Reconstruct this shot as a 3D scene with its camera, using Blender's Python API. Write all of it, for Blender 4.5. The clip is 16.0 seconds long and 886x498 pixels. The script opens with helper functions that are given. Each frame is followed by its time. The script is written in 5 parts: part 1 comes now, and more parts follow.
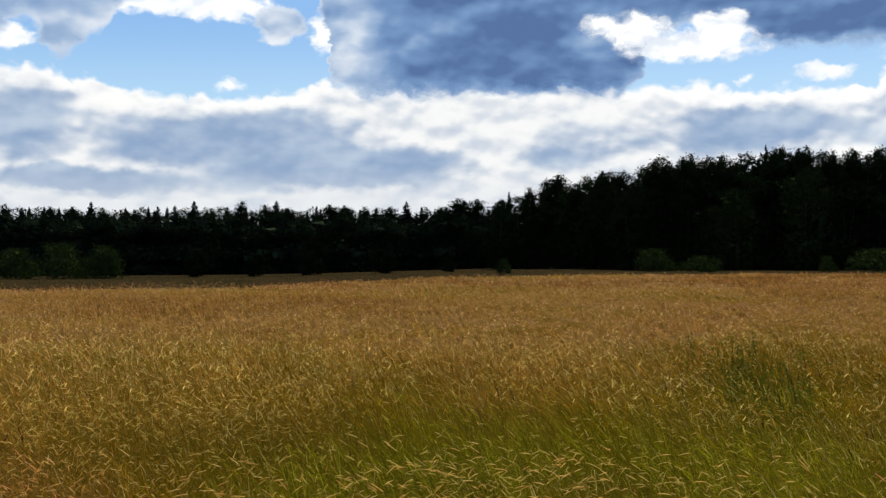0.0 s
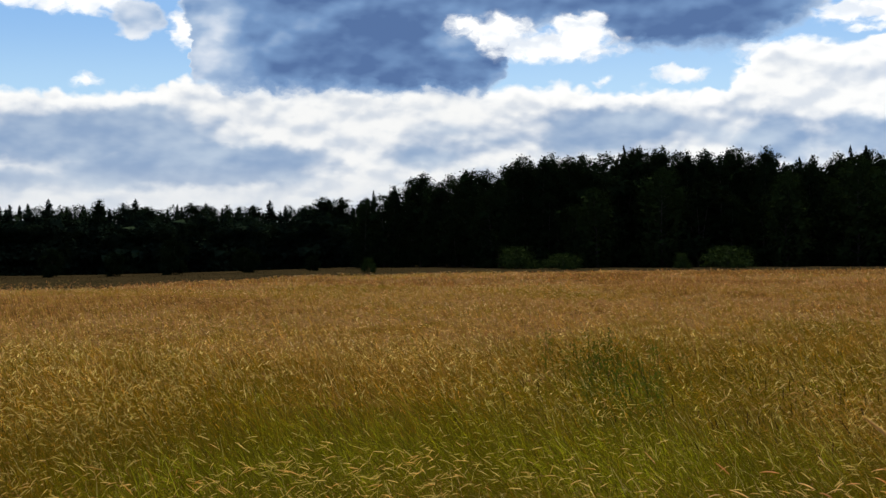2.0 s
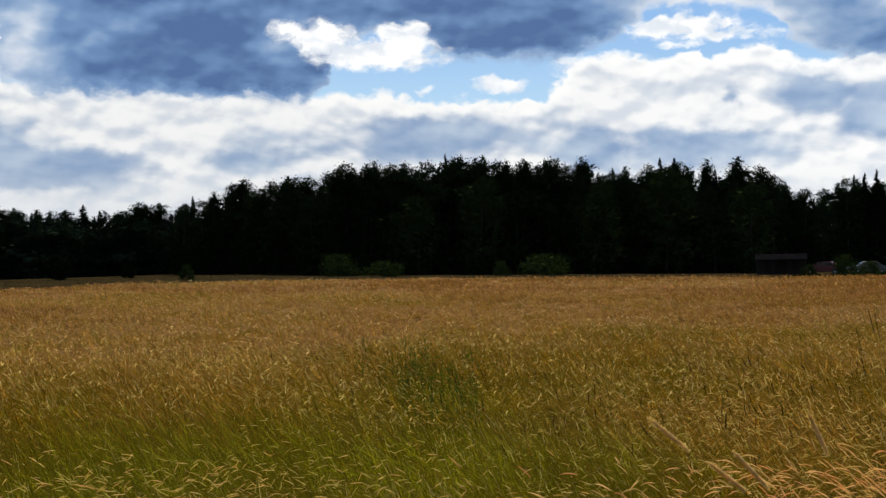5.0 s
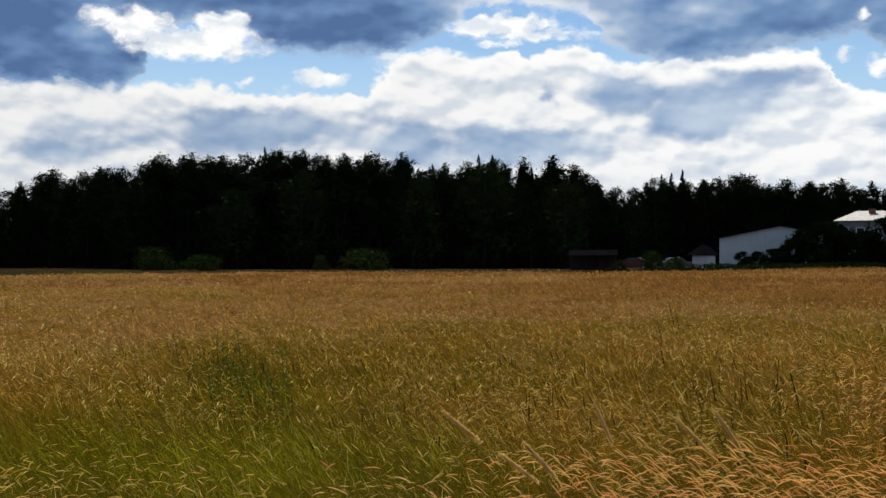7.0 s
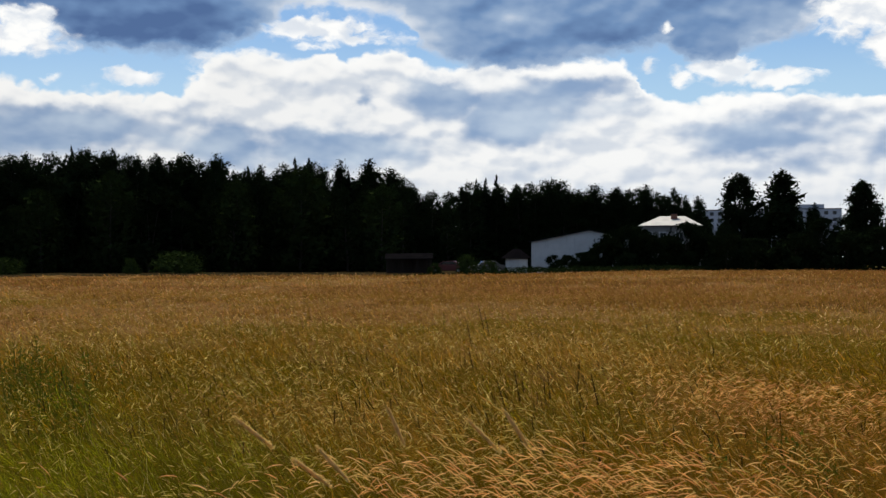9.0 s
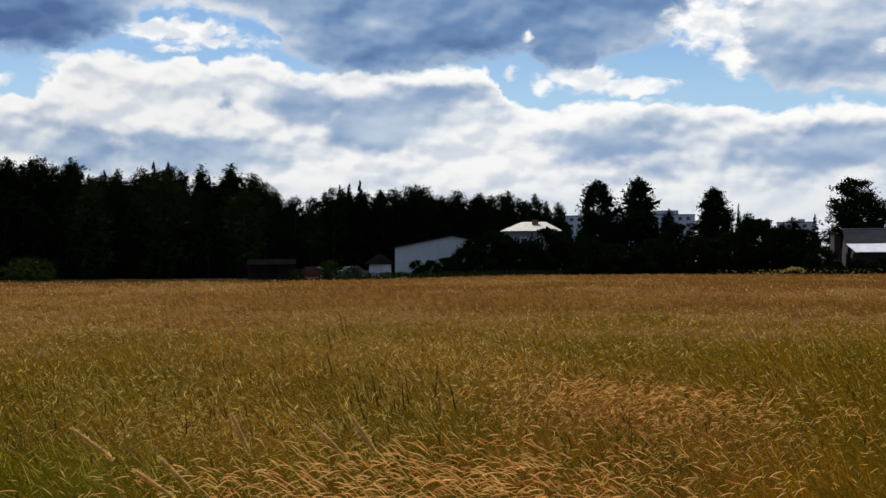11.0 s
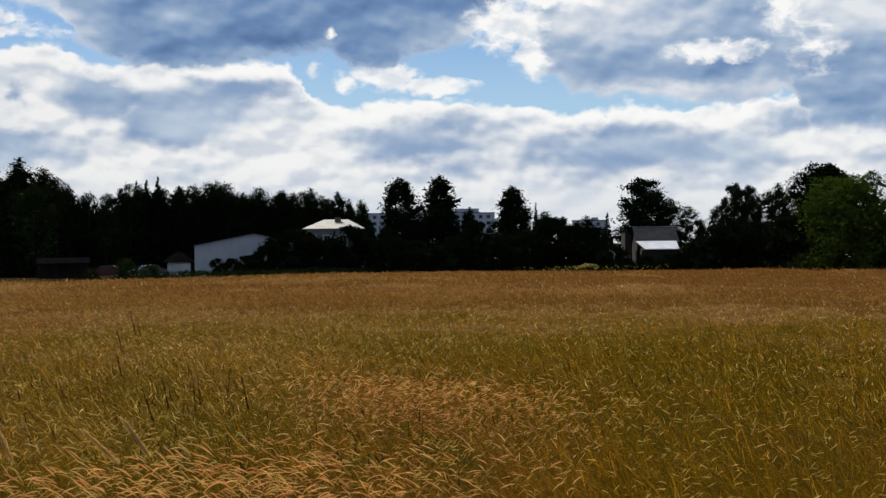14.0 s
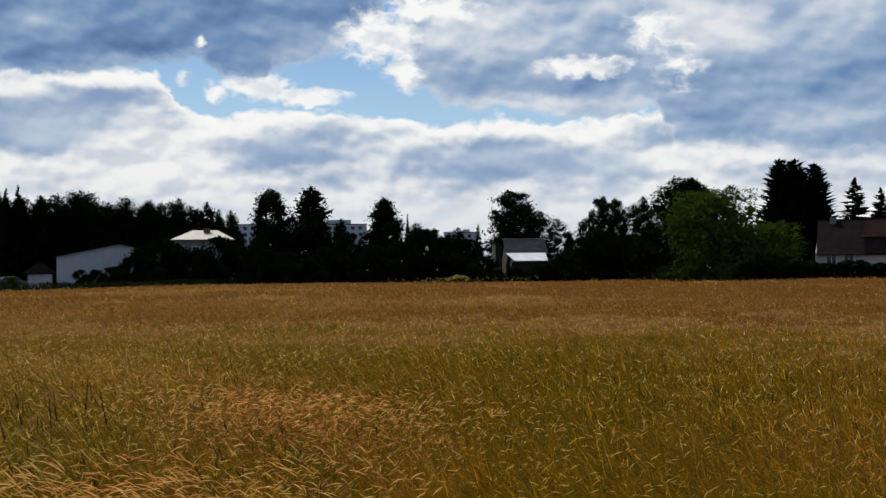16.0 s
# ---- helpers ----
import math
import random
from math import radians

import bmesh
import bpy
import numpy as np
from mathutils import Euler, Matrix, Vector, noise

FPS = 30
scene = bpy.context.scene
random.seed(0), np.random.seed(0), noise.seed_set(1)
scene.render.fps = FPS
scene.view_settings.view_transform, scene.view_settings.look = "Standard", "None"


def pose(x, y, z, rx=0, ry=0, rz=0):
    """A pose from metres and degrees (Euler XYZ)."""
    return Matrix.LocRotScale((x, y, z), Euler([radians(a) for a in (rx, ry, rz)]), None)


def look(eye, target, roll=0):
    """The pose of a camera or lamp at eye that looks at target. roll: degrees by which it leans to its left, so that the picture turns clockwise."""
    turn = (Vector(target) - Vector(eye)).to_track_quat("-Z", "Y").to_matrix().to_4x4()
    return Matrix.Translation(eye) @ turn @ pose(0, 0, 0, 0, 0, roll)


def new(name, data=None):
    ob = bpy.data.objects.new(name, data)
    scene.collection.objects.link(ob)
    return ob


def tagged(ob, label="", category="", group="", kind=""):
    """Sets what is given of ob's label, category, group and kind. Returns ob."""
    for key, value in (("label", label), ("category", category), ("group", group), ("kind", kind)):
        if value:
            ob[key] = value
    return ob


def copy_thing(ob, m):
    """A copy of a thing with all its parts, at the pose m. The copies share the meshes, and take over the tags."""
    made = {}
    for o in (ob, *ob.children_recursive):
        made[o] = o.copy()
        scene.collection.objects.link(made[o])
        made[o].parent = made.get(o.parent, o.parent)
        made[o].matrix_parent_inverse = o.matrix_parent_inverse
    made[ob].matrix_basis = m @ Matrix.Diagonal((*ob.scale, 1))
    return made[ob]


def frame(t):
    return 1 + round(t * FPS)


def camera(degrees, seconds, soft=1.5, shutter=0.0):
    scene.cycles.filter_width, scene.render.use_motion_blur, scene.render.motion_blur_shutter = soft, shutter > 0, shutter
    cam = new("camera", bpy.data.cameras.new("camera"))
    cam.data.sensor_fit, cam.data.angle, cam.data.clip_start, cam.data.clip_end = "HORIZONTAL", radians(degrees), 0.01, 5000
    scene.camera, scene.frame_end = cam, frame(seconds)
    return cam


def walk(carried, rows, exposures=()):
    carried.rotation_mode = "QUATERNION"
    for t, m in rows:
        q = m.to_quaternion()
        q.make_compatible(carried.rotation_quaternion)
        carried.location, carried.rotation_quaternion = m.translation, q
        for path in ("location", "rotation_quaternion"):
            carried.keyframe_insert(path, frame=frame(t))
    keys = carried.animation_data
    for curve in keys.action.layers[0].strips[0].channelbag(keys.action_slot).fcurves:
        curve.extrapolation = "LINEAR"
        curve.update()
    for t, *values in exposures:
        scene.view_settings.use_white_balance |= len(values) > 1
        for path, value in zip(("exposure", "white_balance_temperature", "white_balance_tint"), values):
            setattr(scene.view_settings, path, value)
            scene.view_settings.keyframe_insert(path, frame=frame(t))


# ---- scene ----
cam = camera(41.86, 16.0)
PATH = [
    (0.0, pose(0.000, -0.000, 1.65, 90.46, 0.28, 0.00)),
    (0.5, pose(0.011, -0.000, 1.65, 90.45, 0.38, -1.65)),
    (1.0, pose(0.023, -0.000, 1.65, 90.43, 0.47, -3.33)),
    (1.5, pose(0.034, -0.002, 1.65, 90.41, 0.56, -4.95)),
    (2.0, pose(0.047, -0.002, 1.65, 90.34, 0.52, -6.67)),
    (2.5, pose(0.058, -0.004, 1.65, 90.47, 0.40, -8.43)),
    (3.0, pose(0.068, -0.005, 1.65, 90.70, 0.29, -10.03)),
    (5.5, pose(0.117, -0.018, 1.65, 90.51, 0.42, -17.10)),
    (6.0, pose(0.130, -0.022, 1.65, 90.41, 0.34, -19.15)),
    (6.5, pose(0.146, -0.029, 1.65, 90.35, 0.20, -21.66)),
    (7.0, pose(0.164, -0.036, 1.65, 90.32, 0.10, -24.29)),
    (7.5, pose(0.178, -0.043, 1.65, 90.28, 0.07, -26.83)),
    (8.0, pose(0.193, -0.050, 1.65, 90.34, 0.09, -29.16)),
    (8.5, pose(0.207, -0.058, 1.65, 90.39, 0.06, -31.33)),
    (9.0, pose(0.218, -0.065, 1.65, 90.47, 0.08, -33.32)),
    (11.5, pose(0.263, -0.101, 1.65, 90.71, 0.39, -41.64)),
    (12.0, pose(0.272, -0.108, 1.65, 90.65, 0.51, -43.28)),
    (12.5, pose(0.279, -0.115, 1.65, 90.58, 0.58, -44.89)),
    (13.0, pose(0.288, -0.124, 1.65, 90.53, 0.57, -46.51)),
    (13.5, pose(0.295, -0.131, 1.65, 90.51, 0.53, -48.15)),
    (14.0, pose(0.302, -0.140, 1.65, 90.54, 0.49, -49.74)),
    (14.5, pose(0.310, -0.149, 1.65, 90.65, 0.47, -51.36)),
    (15.0, pose(0.317, -0.158, 1.65, 90.80, 0.46, -52.96)),
    (15.5, pose(0.322, -0.167, 1.65, 90.94, 0.45, -54.52)),
    (16.0, pose(0.329, -0.175, 1.65, 91.06, 0.47, -56.06)),
]
walk(cam, PATH, [(0.0, 0.18), (5.0, 0.1), (9.0, 0.0), (12.5, -0.05), (16.0, -0.1)])

# ---- world, sun ----
SUN_AZ, SUN_EL = 22.0, 50.0
world = bpy.data.worlds.new("sky")
scene.world = world
world.use_nodes = True
wt = world.node_tree
wt.nodes.clear()


def wn(kind):
    return wt.nodes.new(kind)


def feed(sock, v):
    if isinstance(v, bpy.types.NodeSocket):
        wt.links.new(v, sock)
    else:
        sock.default_value = v


def wmath(op, a, b=0.0, c=None, clamp=False):
    n = wn("ShaderNodeMath")
    n.operation, n.use_clamp = op, clamp
    feed(n.inputs[0], a)
    feed(n.inputs[1], b)
    if c is not None:
        feed(n.inputs[2], c)
    return n.outputs[0]


def wstep(v, lo, hi, to0=0.0, to1=1.0):
    n = wn("ShaderNodeMapRange")
    n.interpolation_type = "SMOOTHSTEP"
    for i, x in enumerate((v, lo, hi, to0, to1)):
        feed(n.inputs[i], x)
    return n.outputs[0]


def wvec(op, a, b):
    n = wn("ShaderNodeVectorMath")
    n.operation = op
    feed(n.inputs[0], a)
    if op == "SCALE":
        feed(n.inputs[3], b)
    else:
        feed(n.inputs[1], b)
    return n.outputs[0]


def wnoise(vec, scale, detail, rough=0.55):
    n = wn("ShaderNodeTexNoise")
    feed(n.inputs["Vector"], vec)
    n.inputs["Scale"].default_value, n.inputs["Detail"].default_value, n.inputs["Roughness"].default_value = scale, detail, rough
    return n


def wmix(f, a, b):
    n = wn("ShaderNodeMix")
    n.data_type = "RGBA"
    feed(n.inputs[0], f)
    feed(n.inputs[6], a)
    feed(n.inputs[7], b)
    return n.outputs[2]


way = wn("ShaderNodeTexCoord").outputs["Generated"]
sep = wn("ShaderNodeSeparateXYZ")
feed(sep.inputs[0], way)
azim = wmath("MULTIPLY", wmath("ARCTAN2", sep.outputs[0], sep.outputs[1]), 57.2958)
elev = wmath("MULTIPLY", wmath("ARCSINE", sep.outputs[2]), 57.2958)
comb = wn("ShaderNodeCombineXYZ")
feed(comb.inputs[0], azim)
feed(comb.inputs[1], elev)
flat = comb.outputs[0]
# cloud shapes wander a little from their drawn outlines
wide = wvec("MULTIPLY", flat, (0.7, 1.0, 1.0))
drift = wvec("SCALE", wvec("SUBTRACT", wnoise(wide, 0.45, 2.0, 0.5).outputs[1], (0.5, 0.5, 0.5)), 1.1)
curly = wvec("SCALE", wvec("SUBTRACT", wnoise(wide, 1.5, 3.0, 0.55).outputs[1], (0.5, 0.5, 0.5)), 1.0)
spot = wvec("ADD", flat, wvec("ADD", wvec("MULTIPLY", drift, (1.0, 0.45, 0.0)), wvec("MULTIPLY", curly, (1.0, 0.8, 0.0))))
spot_sep = wn("ShaderNodeSeparateXYZ")
feed(spot_sep.inputs[0], spot)


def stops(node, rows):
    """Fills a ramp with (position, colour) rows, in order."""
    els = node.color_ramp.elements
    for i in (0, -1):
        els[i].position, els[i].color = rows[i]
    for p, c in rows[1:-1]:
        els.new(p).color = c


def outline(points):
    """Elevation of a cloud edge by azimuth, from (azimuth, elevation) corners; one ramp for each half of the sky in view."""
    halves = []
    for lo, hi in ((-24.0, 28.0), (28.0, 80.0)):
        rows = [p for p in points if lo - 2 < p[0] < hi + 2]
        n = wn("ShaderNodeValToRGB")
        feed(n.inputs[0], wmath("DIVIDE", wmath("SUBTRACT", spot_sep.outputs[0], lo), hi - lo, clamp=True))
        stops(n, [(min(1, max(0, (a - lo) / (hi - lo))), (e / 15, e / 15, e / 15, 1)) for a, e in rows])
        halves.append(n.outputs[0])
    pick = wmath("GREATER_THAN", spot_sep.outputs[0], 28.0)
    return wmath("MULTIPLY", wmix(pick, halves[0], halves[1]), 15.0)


def clouds(rows, grow=1.45):
    """The largest of soft ovals (azimuth, elevation, half width, half height in degrees, weight)."""
    total = None
    for a, e, rx, ry, *weight in rows:
        rx, ry = rx * grow, ry * grow
        m = wn("ShaderNodeMapping")
        feed(m.inputs[0], spot)
        m.inputs["Location"].default_value = (-a / rx, -e / ry, 0)
        m.inputs["Scale"].default_value = (1 / rx, 1 / ry, 0)
        g = wn("ShaderNodeTexGradient")
        g.gradient_type = "SPHERICAL"
        feed(g.inputs[0], m.outputs[0])
        v = wmath("MULTIPLY", g.outputs[1], weight[0]) if weight else g.outputs[1]
        total = v if total is None else wmath("MAXIMUM", total, v)
    return total


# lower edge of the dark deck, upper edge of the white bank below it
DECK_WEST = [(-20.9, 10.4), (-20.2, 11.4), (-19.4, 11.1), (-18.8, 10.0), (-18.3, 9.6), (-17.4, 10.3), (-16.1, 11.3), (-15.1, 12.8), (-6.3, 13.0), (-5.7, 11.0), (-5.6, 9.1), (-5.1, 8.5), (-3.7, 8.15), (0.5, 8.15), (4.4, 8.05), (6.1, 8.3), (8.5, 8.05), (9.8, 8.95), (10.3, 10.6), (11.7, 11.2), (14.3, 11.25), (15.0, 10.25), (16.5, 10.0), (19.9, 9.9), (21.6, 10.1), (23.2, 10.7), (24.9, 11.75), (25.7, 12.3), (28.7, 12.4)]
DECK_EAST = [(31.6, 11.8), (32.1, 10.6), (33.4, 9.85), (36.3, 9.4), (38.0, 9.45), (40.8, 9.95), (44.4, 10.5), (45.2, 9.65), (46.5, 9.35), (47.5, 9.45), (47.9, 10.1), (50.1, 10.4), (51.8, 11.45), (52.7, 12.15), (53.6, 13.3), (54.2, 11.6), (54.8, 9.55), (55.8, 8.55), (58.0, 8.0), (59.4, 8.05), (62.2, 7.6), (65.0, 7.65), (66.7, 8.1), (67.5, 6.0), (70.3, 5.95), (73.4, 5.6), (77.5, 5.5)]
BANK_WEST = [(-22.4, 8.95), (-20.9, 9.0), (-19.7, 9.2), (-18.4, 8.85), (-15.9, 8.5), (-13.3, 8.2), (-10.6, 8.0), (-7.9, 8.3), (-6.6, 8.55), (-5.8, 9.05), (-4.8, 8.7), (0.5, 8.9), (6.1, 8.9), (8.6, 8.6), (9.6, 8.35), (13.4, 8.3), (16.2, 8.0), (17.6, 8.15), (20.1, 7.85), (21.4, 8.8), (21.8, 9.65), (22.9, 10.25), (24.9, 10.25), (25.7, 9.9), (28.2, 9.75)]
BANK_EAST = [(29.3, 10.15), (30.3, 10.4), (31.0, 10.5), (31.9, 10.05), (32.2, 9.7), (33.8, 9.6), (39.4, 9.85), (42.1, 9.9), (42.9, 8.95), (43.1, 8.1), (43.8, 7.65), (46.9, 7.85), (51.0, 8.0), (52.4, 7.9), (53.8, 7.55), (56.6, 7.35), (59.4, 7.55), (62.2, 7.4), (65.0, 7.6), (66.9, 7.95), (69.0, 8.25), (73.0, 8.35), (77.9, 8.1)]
# grey undersides within the bank
SOFT = [
    (-10.6, 5.8, 6.6, 1.4, 0.75), (-5.3, 4.5, 5.8, 1.05, 1.0), (-17.2, 3.8, 4.7, 0.65, 0.8), (-20.2, 6.5, 2.2, 2.0, 0.55), (6.2, 5.0, 3.4, 0.75, 0.4), (14.6, 6.1, 6.1, 1.2, 0.6), (23.0, 5.6, 1.8, 1.15, 0.7),
    (33.6, 7.7, 2.0, 1.35, 0.7), (36.0, 6.8, 2.1, 1.25, 0.7), (29.6, 7.8, 0.5, 0.5, 0.5), (36.9, 7.35, 5.0, 1.2, 0.45), (27.0, 5.5, 4.5, 0.85, 0.7), (48.1, 5.4, 2.5, 1.2, 0.55),
]
SOFT_EAST = [
    (48.9, 5.6, 3.5, 1.25, 0.55), (58.4, 5.3, 3.8, 1.4, 0.6), (50.0, 5.5, 4.4, 1.3, 0.5), (58.4, 5.15, 6.8, 1.25, 0.55), (39.8, 8.35, 3.1, 0.7, 0.5), (73.3, 4.85, 4.6, 1.15, 0.3), (66.6, 6.65, 1.6, 0.8, 0.4),
]
# bright breaks in the deck, loose white shreds, small grey heaps
LIGHT = [(7.9, 11.2, 0.9, 0.5, 0.8), (9.6, 10.9, 1.4, 0.8), (12.3, 10.2, 3.0, 0.75), (13.4, 11.0, 1.2, 0.7), (63.1, 9.9, 2.1, 0.5), (53.0, 11.45, 1.9, 1.2), (54.3, 9.85, 0.8, 0.95), (66.4, 11.6, 1.4, 1.3, 0.55), (67.6, 9.8, 1.3, 1.3, 0.45), (55.6, 12.7, 2.2, 0.6), (44.2, 11.1, 0.4, 0.3, 0.6), (27.7, 11.3, 2.3, 0.6, 0.6)]
WISP = [
    (-12.8, 12.2, 3.1, 0.5), (-10.6, 12.15, 1.9, 0.75), (-5.6, 11.1, 0.8, 0.95), (-10.4, 8.5, 0.7, 0.35, 0.6), (18.2, 8.65, 1.2, 0.4), (-20.4, 10.3, 1.0, 0.6, 0.9), (27.0, 11.25, 2.4, 0.45), (27.0, 10.45, 1.1, 0.2, 0.6),
    (47.1, 9.0, 1.5, 0.7), (49.5, 8.5, 1.7, 0.4), (45.0, 8.7, 0.6, 0.5, 0.7), (43.4, 9.3, 0.5, 0.35, 0.5), (23.6, 9.3, 2.4, 0.8, 0.8), (29.0, 10.8, 3.5, 0.35, 0.6), (14.8, 8.4, 0.6, 0.2, 0.5),
]
PALE = [(69.5, 11.7, 3.0, 1.2, 0.42), (74.5, 12.3, 3.0, 1.0, 0.35), (58.5, 11.8, 3.4, 1.0, 0.45), (-4.3, 10.6, 1.1, 1.5, 0.5), (29.5, 12.2, 4.5, 0.9, 0.3), (7.4, 10.5, 1.1, 0.6, 0.35), (61.5, 8.1, 3.5, 0.35, 0.35), (37.5, 11.6, 2.0, 0.8, 0.2), (2.5, 12.0, 2.0, 0.6, 0.2)]
PUFF = [(-8.0, 11.35, 1.3, 0.85), (8.0, 10.05, 0.8, 0.95), (-4.0, 9.9, 1.4, 1.1, 0.6)]

# rounded cauliflower heads: creases where the noise crosses its middle
head_at = wvec("ADD", wvec("MULTIPLY", flat, (0.75, 1.0, 1.0)), wvec("SCALE", curly, 0.18))
heads = wmath("ABSOLUTE", wmath("SUBTRACT", wnoise(head_at, 0.6, 3.0, 0.45).outputs[0], 0.5))
soft_n = wnoise(wvec("MULTIPLY", flat, (0.45, 1.0, 1.0)), 0.5, 4.0, 0.5).outputs[0]
fine = wnoise(wvec("MULTIPLY", spot, (0.6, 1.0, 1.0)), 1.7, 4.0, 0.55).outputs[0]
puff_at = wvec("ADD", wvec("MULTIPLY", flat, (0.6, 1.0, 1.0)), wvec("SCALE", curly, 0.12))
relief = wmath("MULTIPLY", wmath("SUBTRACT", wnoise(puff_at, 0.7, 2.5, 0.45).outputs[0], wnoise(wvec("ADD", puff_at, (-0.12, 0.38, 0.0)), 0.7, 2.5, 0.45).outputs[0]), 0.9)
# beyond the sector in view the sky goes on as broken cloud
beyond = wmath("MAXIMUM", wstep(wmath("ABSOLUTE", wmath("SUBTRACT", azim, 28.0)), 54.0, 70.0), wstep(elev, 13.5, 22.0))
broad = wnoise(way, 2.6, 6.0, 0.6).outputs[0]

nishita = wn("ShaderNodeTexSky")
nishita.sky_type, nishita.sun_disc = "NISHITA", False
nishita.sun_elevation, nishita.sun_rotation = radians(SUN_EL), radians(SUN_AZ)
blue_sky = wmix(0.7, wvec("SCALE", nishita.outputs[0], 0.075), wmix(wstep(elev, 7.0, 12.0), (0.42, 0.68, 0.94, 1), (0.22, 0.47, 0.86, 1)))

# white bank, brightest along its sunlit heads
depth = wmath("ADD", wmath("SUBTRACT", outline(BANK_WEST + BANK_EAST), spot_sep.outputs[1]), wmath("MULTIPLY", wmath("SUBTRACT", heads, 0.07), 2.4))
grey = wmath("ADD", wmath("MAXIMUM", clouds(SOFT), clouds(SOFT_EAST)), wmath("ADD", wmath("MULTIPLY", wmath("SUBTRACT", soft_n, 0.5), 0.9), wmath("MULTIPLY", relief, -0.55)))
grey = wmath("MULTIPLY", wstep(grey, -0.02, 0.42), wstep(depth, 0.15, 1.2))
shade = wmix(wstep(wmath("ADD", soft_n, wmath("MULTIPLY", relief, 0.8)), 0.28, 0.85), (0.26, 0.375, 0.57, 1), (0.52, 0.62, 0.745, 1))
bank = wmix(wstep(wmath("ADD", relief, wmath("MULTIPLY", wmath("SUBTRACT", fine, 0.5), 0.25)), -0.16, 0.10), (0.67, 0.72, 0.79, 1), (0.93, 0.935, 0.93, 1))
bank = wmix(wstep(wmath("ADD", depth, wmath("MULTIPLY", relief, -2.5)), 1.5, 0.2), bank, (1.0, 1.0, 0.985, 1))
bank = wmix(grey, bank, shade)
bank = wmix(wstep(elev, 5.0, 2.0, 0.0, 0.6), bank, (0.70, 0.74, 0.79, 1))
bank = wvec("SCALE", bank, wstep(azim, 5.0, 45.0, 0.9, 1.0))
wisps = clouds(WISP)
shreds = wstep(wmath("ADD", wisps, wmath("MULTIPLY", wmath("MULTIPLY", wmath("SUBTRACT", fine, 0.5), 1.2), wmath("MULTIPLY", wisps, 5.0, clamp=True))), 0.05, 0.55)
open_sky = wmix(wmath("MULTIPLY", shreds, 0.95), blue_sky, wmix(wstep(relief, -0.1, 0.06), (0.78, 0.82, 0.87, 1), (1.0, 1.0, 0.985, 1)))
low = wmix(wstep(depth, 0.0, 0.4), open_sky, bank)

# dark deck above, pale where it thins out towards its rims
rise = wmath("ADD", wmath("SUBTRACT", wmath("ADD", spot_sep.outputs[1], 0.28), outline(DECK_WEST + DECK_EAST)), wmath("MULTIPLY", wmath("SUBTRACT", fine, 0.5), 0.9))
rise = wmath("MAXIMUM", rise, wmath("MULTIPLY", wmath("SUBTRACT", wmath("ADD", clouds(PUFF), wmath("MULTIPLY", wmath("SUBTRACT", fine, 0.5), 0.4)), 0.25), 2.5))
weight = wn("ShaderNodeValToRGB")
feed(weight.inputs[0], wmath("DIVIDE", wmath("ADD", azim, 24.0), 104.0, clamp=True))
stops(weight, [((a + 24) / 104, (v, v, v, 1)) for a, v in ((-20.0, 0.5), (-15.0, 0.4), (-8.0, 0.3), (-5.0, 0.55), (-2.0, 0.8), (1.0, 0.95), (6.0, 0.95), (10.0, 0.75), (15.0, 0.9), (22.0, 0.9), (26.0, 0.35), (31.0, 0.45), (36.0, 0.7), (46.0, 0.68), (52.0, 0.52), (58.0, 0.45), (64.0, 0.4), (70.0, 0.42), (78.0, 0.5))])
mass = wmath("MULTIPLY", wstep(rise, -0.1, 1.0, 0.45, 1.0), wmath("ADD", wmath("SUBTRACT", weight.outputs[0], clouds(PALE, 1.6)), wmath("ADD", wmath("MULTIPLY", wmath("SUBTRACT", soft_n, 0.5), 0.9), wmath("MULTIPLY", relief, -0.9))))
ramp = wn("ShaderNodeValToRGB")
feed(ramp.inputs[0], mass)
stops(ramp, [(0.0, (0.80, 0.83, 0.87, 1)), (0.4, (0.34, 0.455, 0.63, 1)), (0.7, (0.165, 0.28, 0.49, 1)), (1.0, (0.085, 0.155, 0.325, 1))])
final = wmix(wstep(rise, -0.15, 0.45), low, ramp.outputs[0])
gaps = clouds(LIGHT)
breaks = wstep(wmath("ADD", gaps, wmath("MULTIPLY", wmath("MULTIPLY", wmath("SUBTRACT", fine, 0.5), 1.2), wmath("MULTIPLY", gaps, 5.0, clamp=True))), 0.04, 0.6)
final = wmix(breaks, final, wmix(wstep(wmath("ADD", relief, wmath("MULTIPLY", wmath("SUBTRACT", fine, 0.5), 0.4)), -0.12, 0.08), (0.72, 0.77, 0.84, 1), (1.0, 1.0, 0.985, 1)))
# overhead and behind, the heavy grey undersides of the same cloud field
final = wmix(wmath("MULTIPLY", beyond, 0.75), final, wmix(wstep(broad, 0.42, 0.62), (0.22, 0.26, 0.34, 1), (0.12, 0.22, 0.42, 1)))
final = wmix(wstep(elev, 0.0, -2.0), final, (0.05, 0.05, 0.035, 1))
bg = wn("ShaderNodeBackground")
feed(bg.inputs[0], final)
bg.inputs[1].default_value = 1.0
wt.links.new(bg.outputs[0], wn("ShaderNodeOutputWorld").inputs[0])

sun = new("sun", bpy.data.lights.new("sun", "SUN"))
sun.data.energy, sun.data.angle, sun.data.color = 5.0, radians(0.8), (1.0, 0.93, 0.8)
sa, se = radians(SUN_AZ), radians(SUN_EL)
sun.matrix_world = look((0, 0, 60), (-math.sin(sa) * math.cos(se), -math.cos(sa) * math.cos(se), 60 - math.sin(se)))

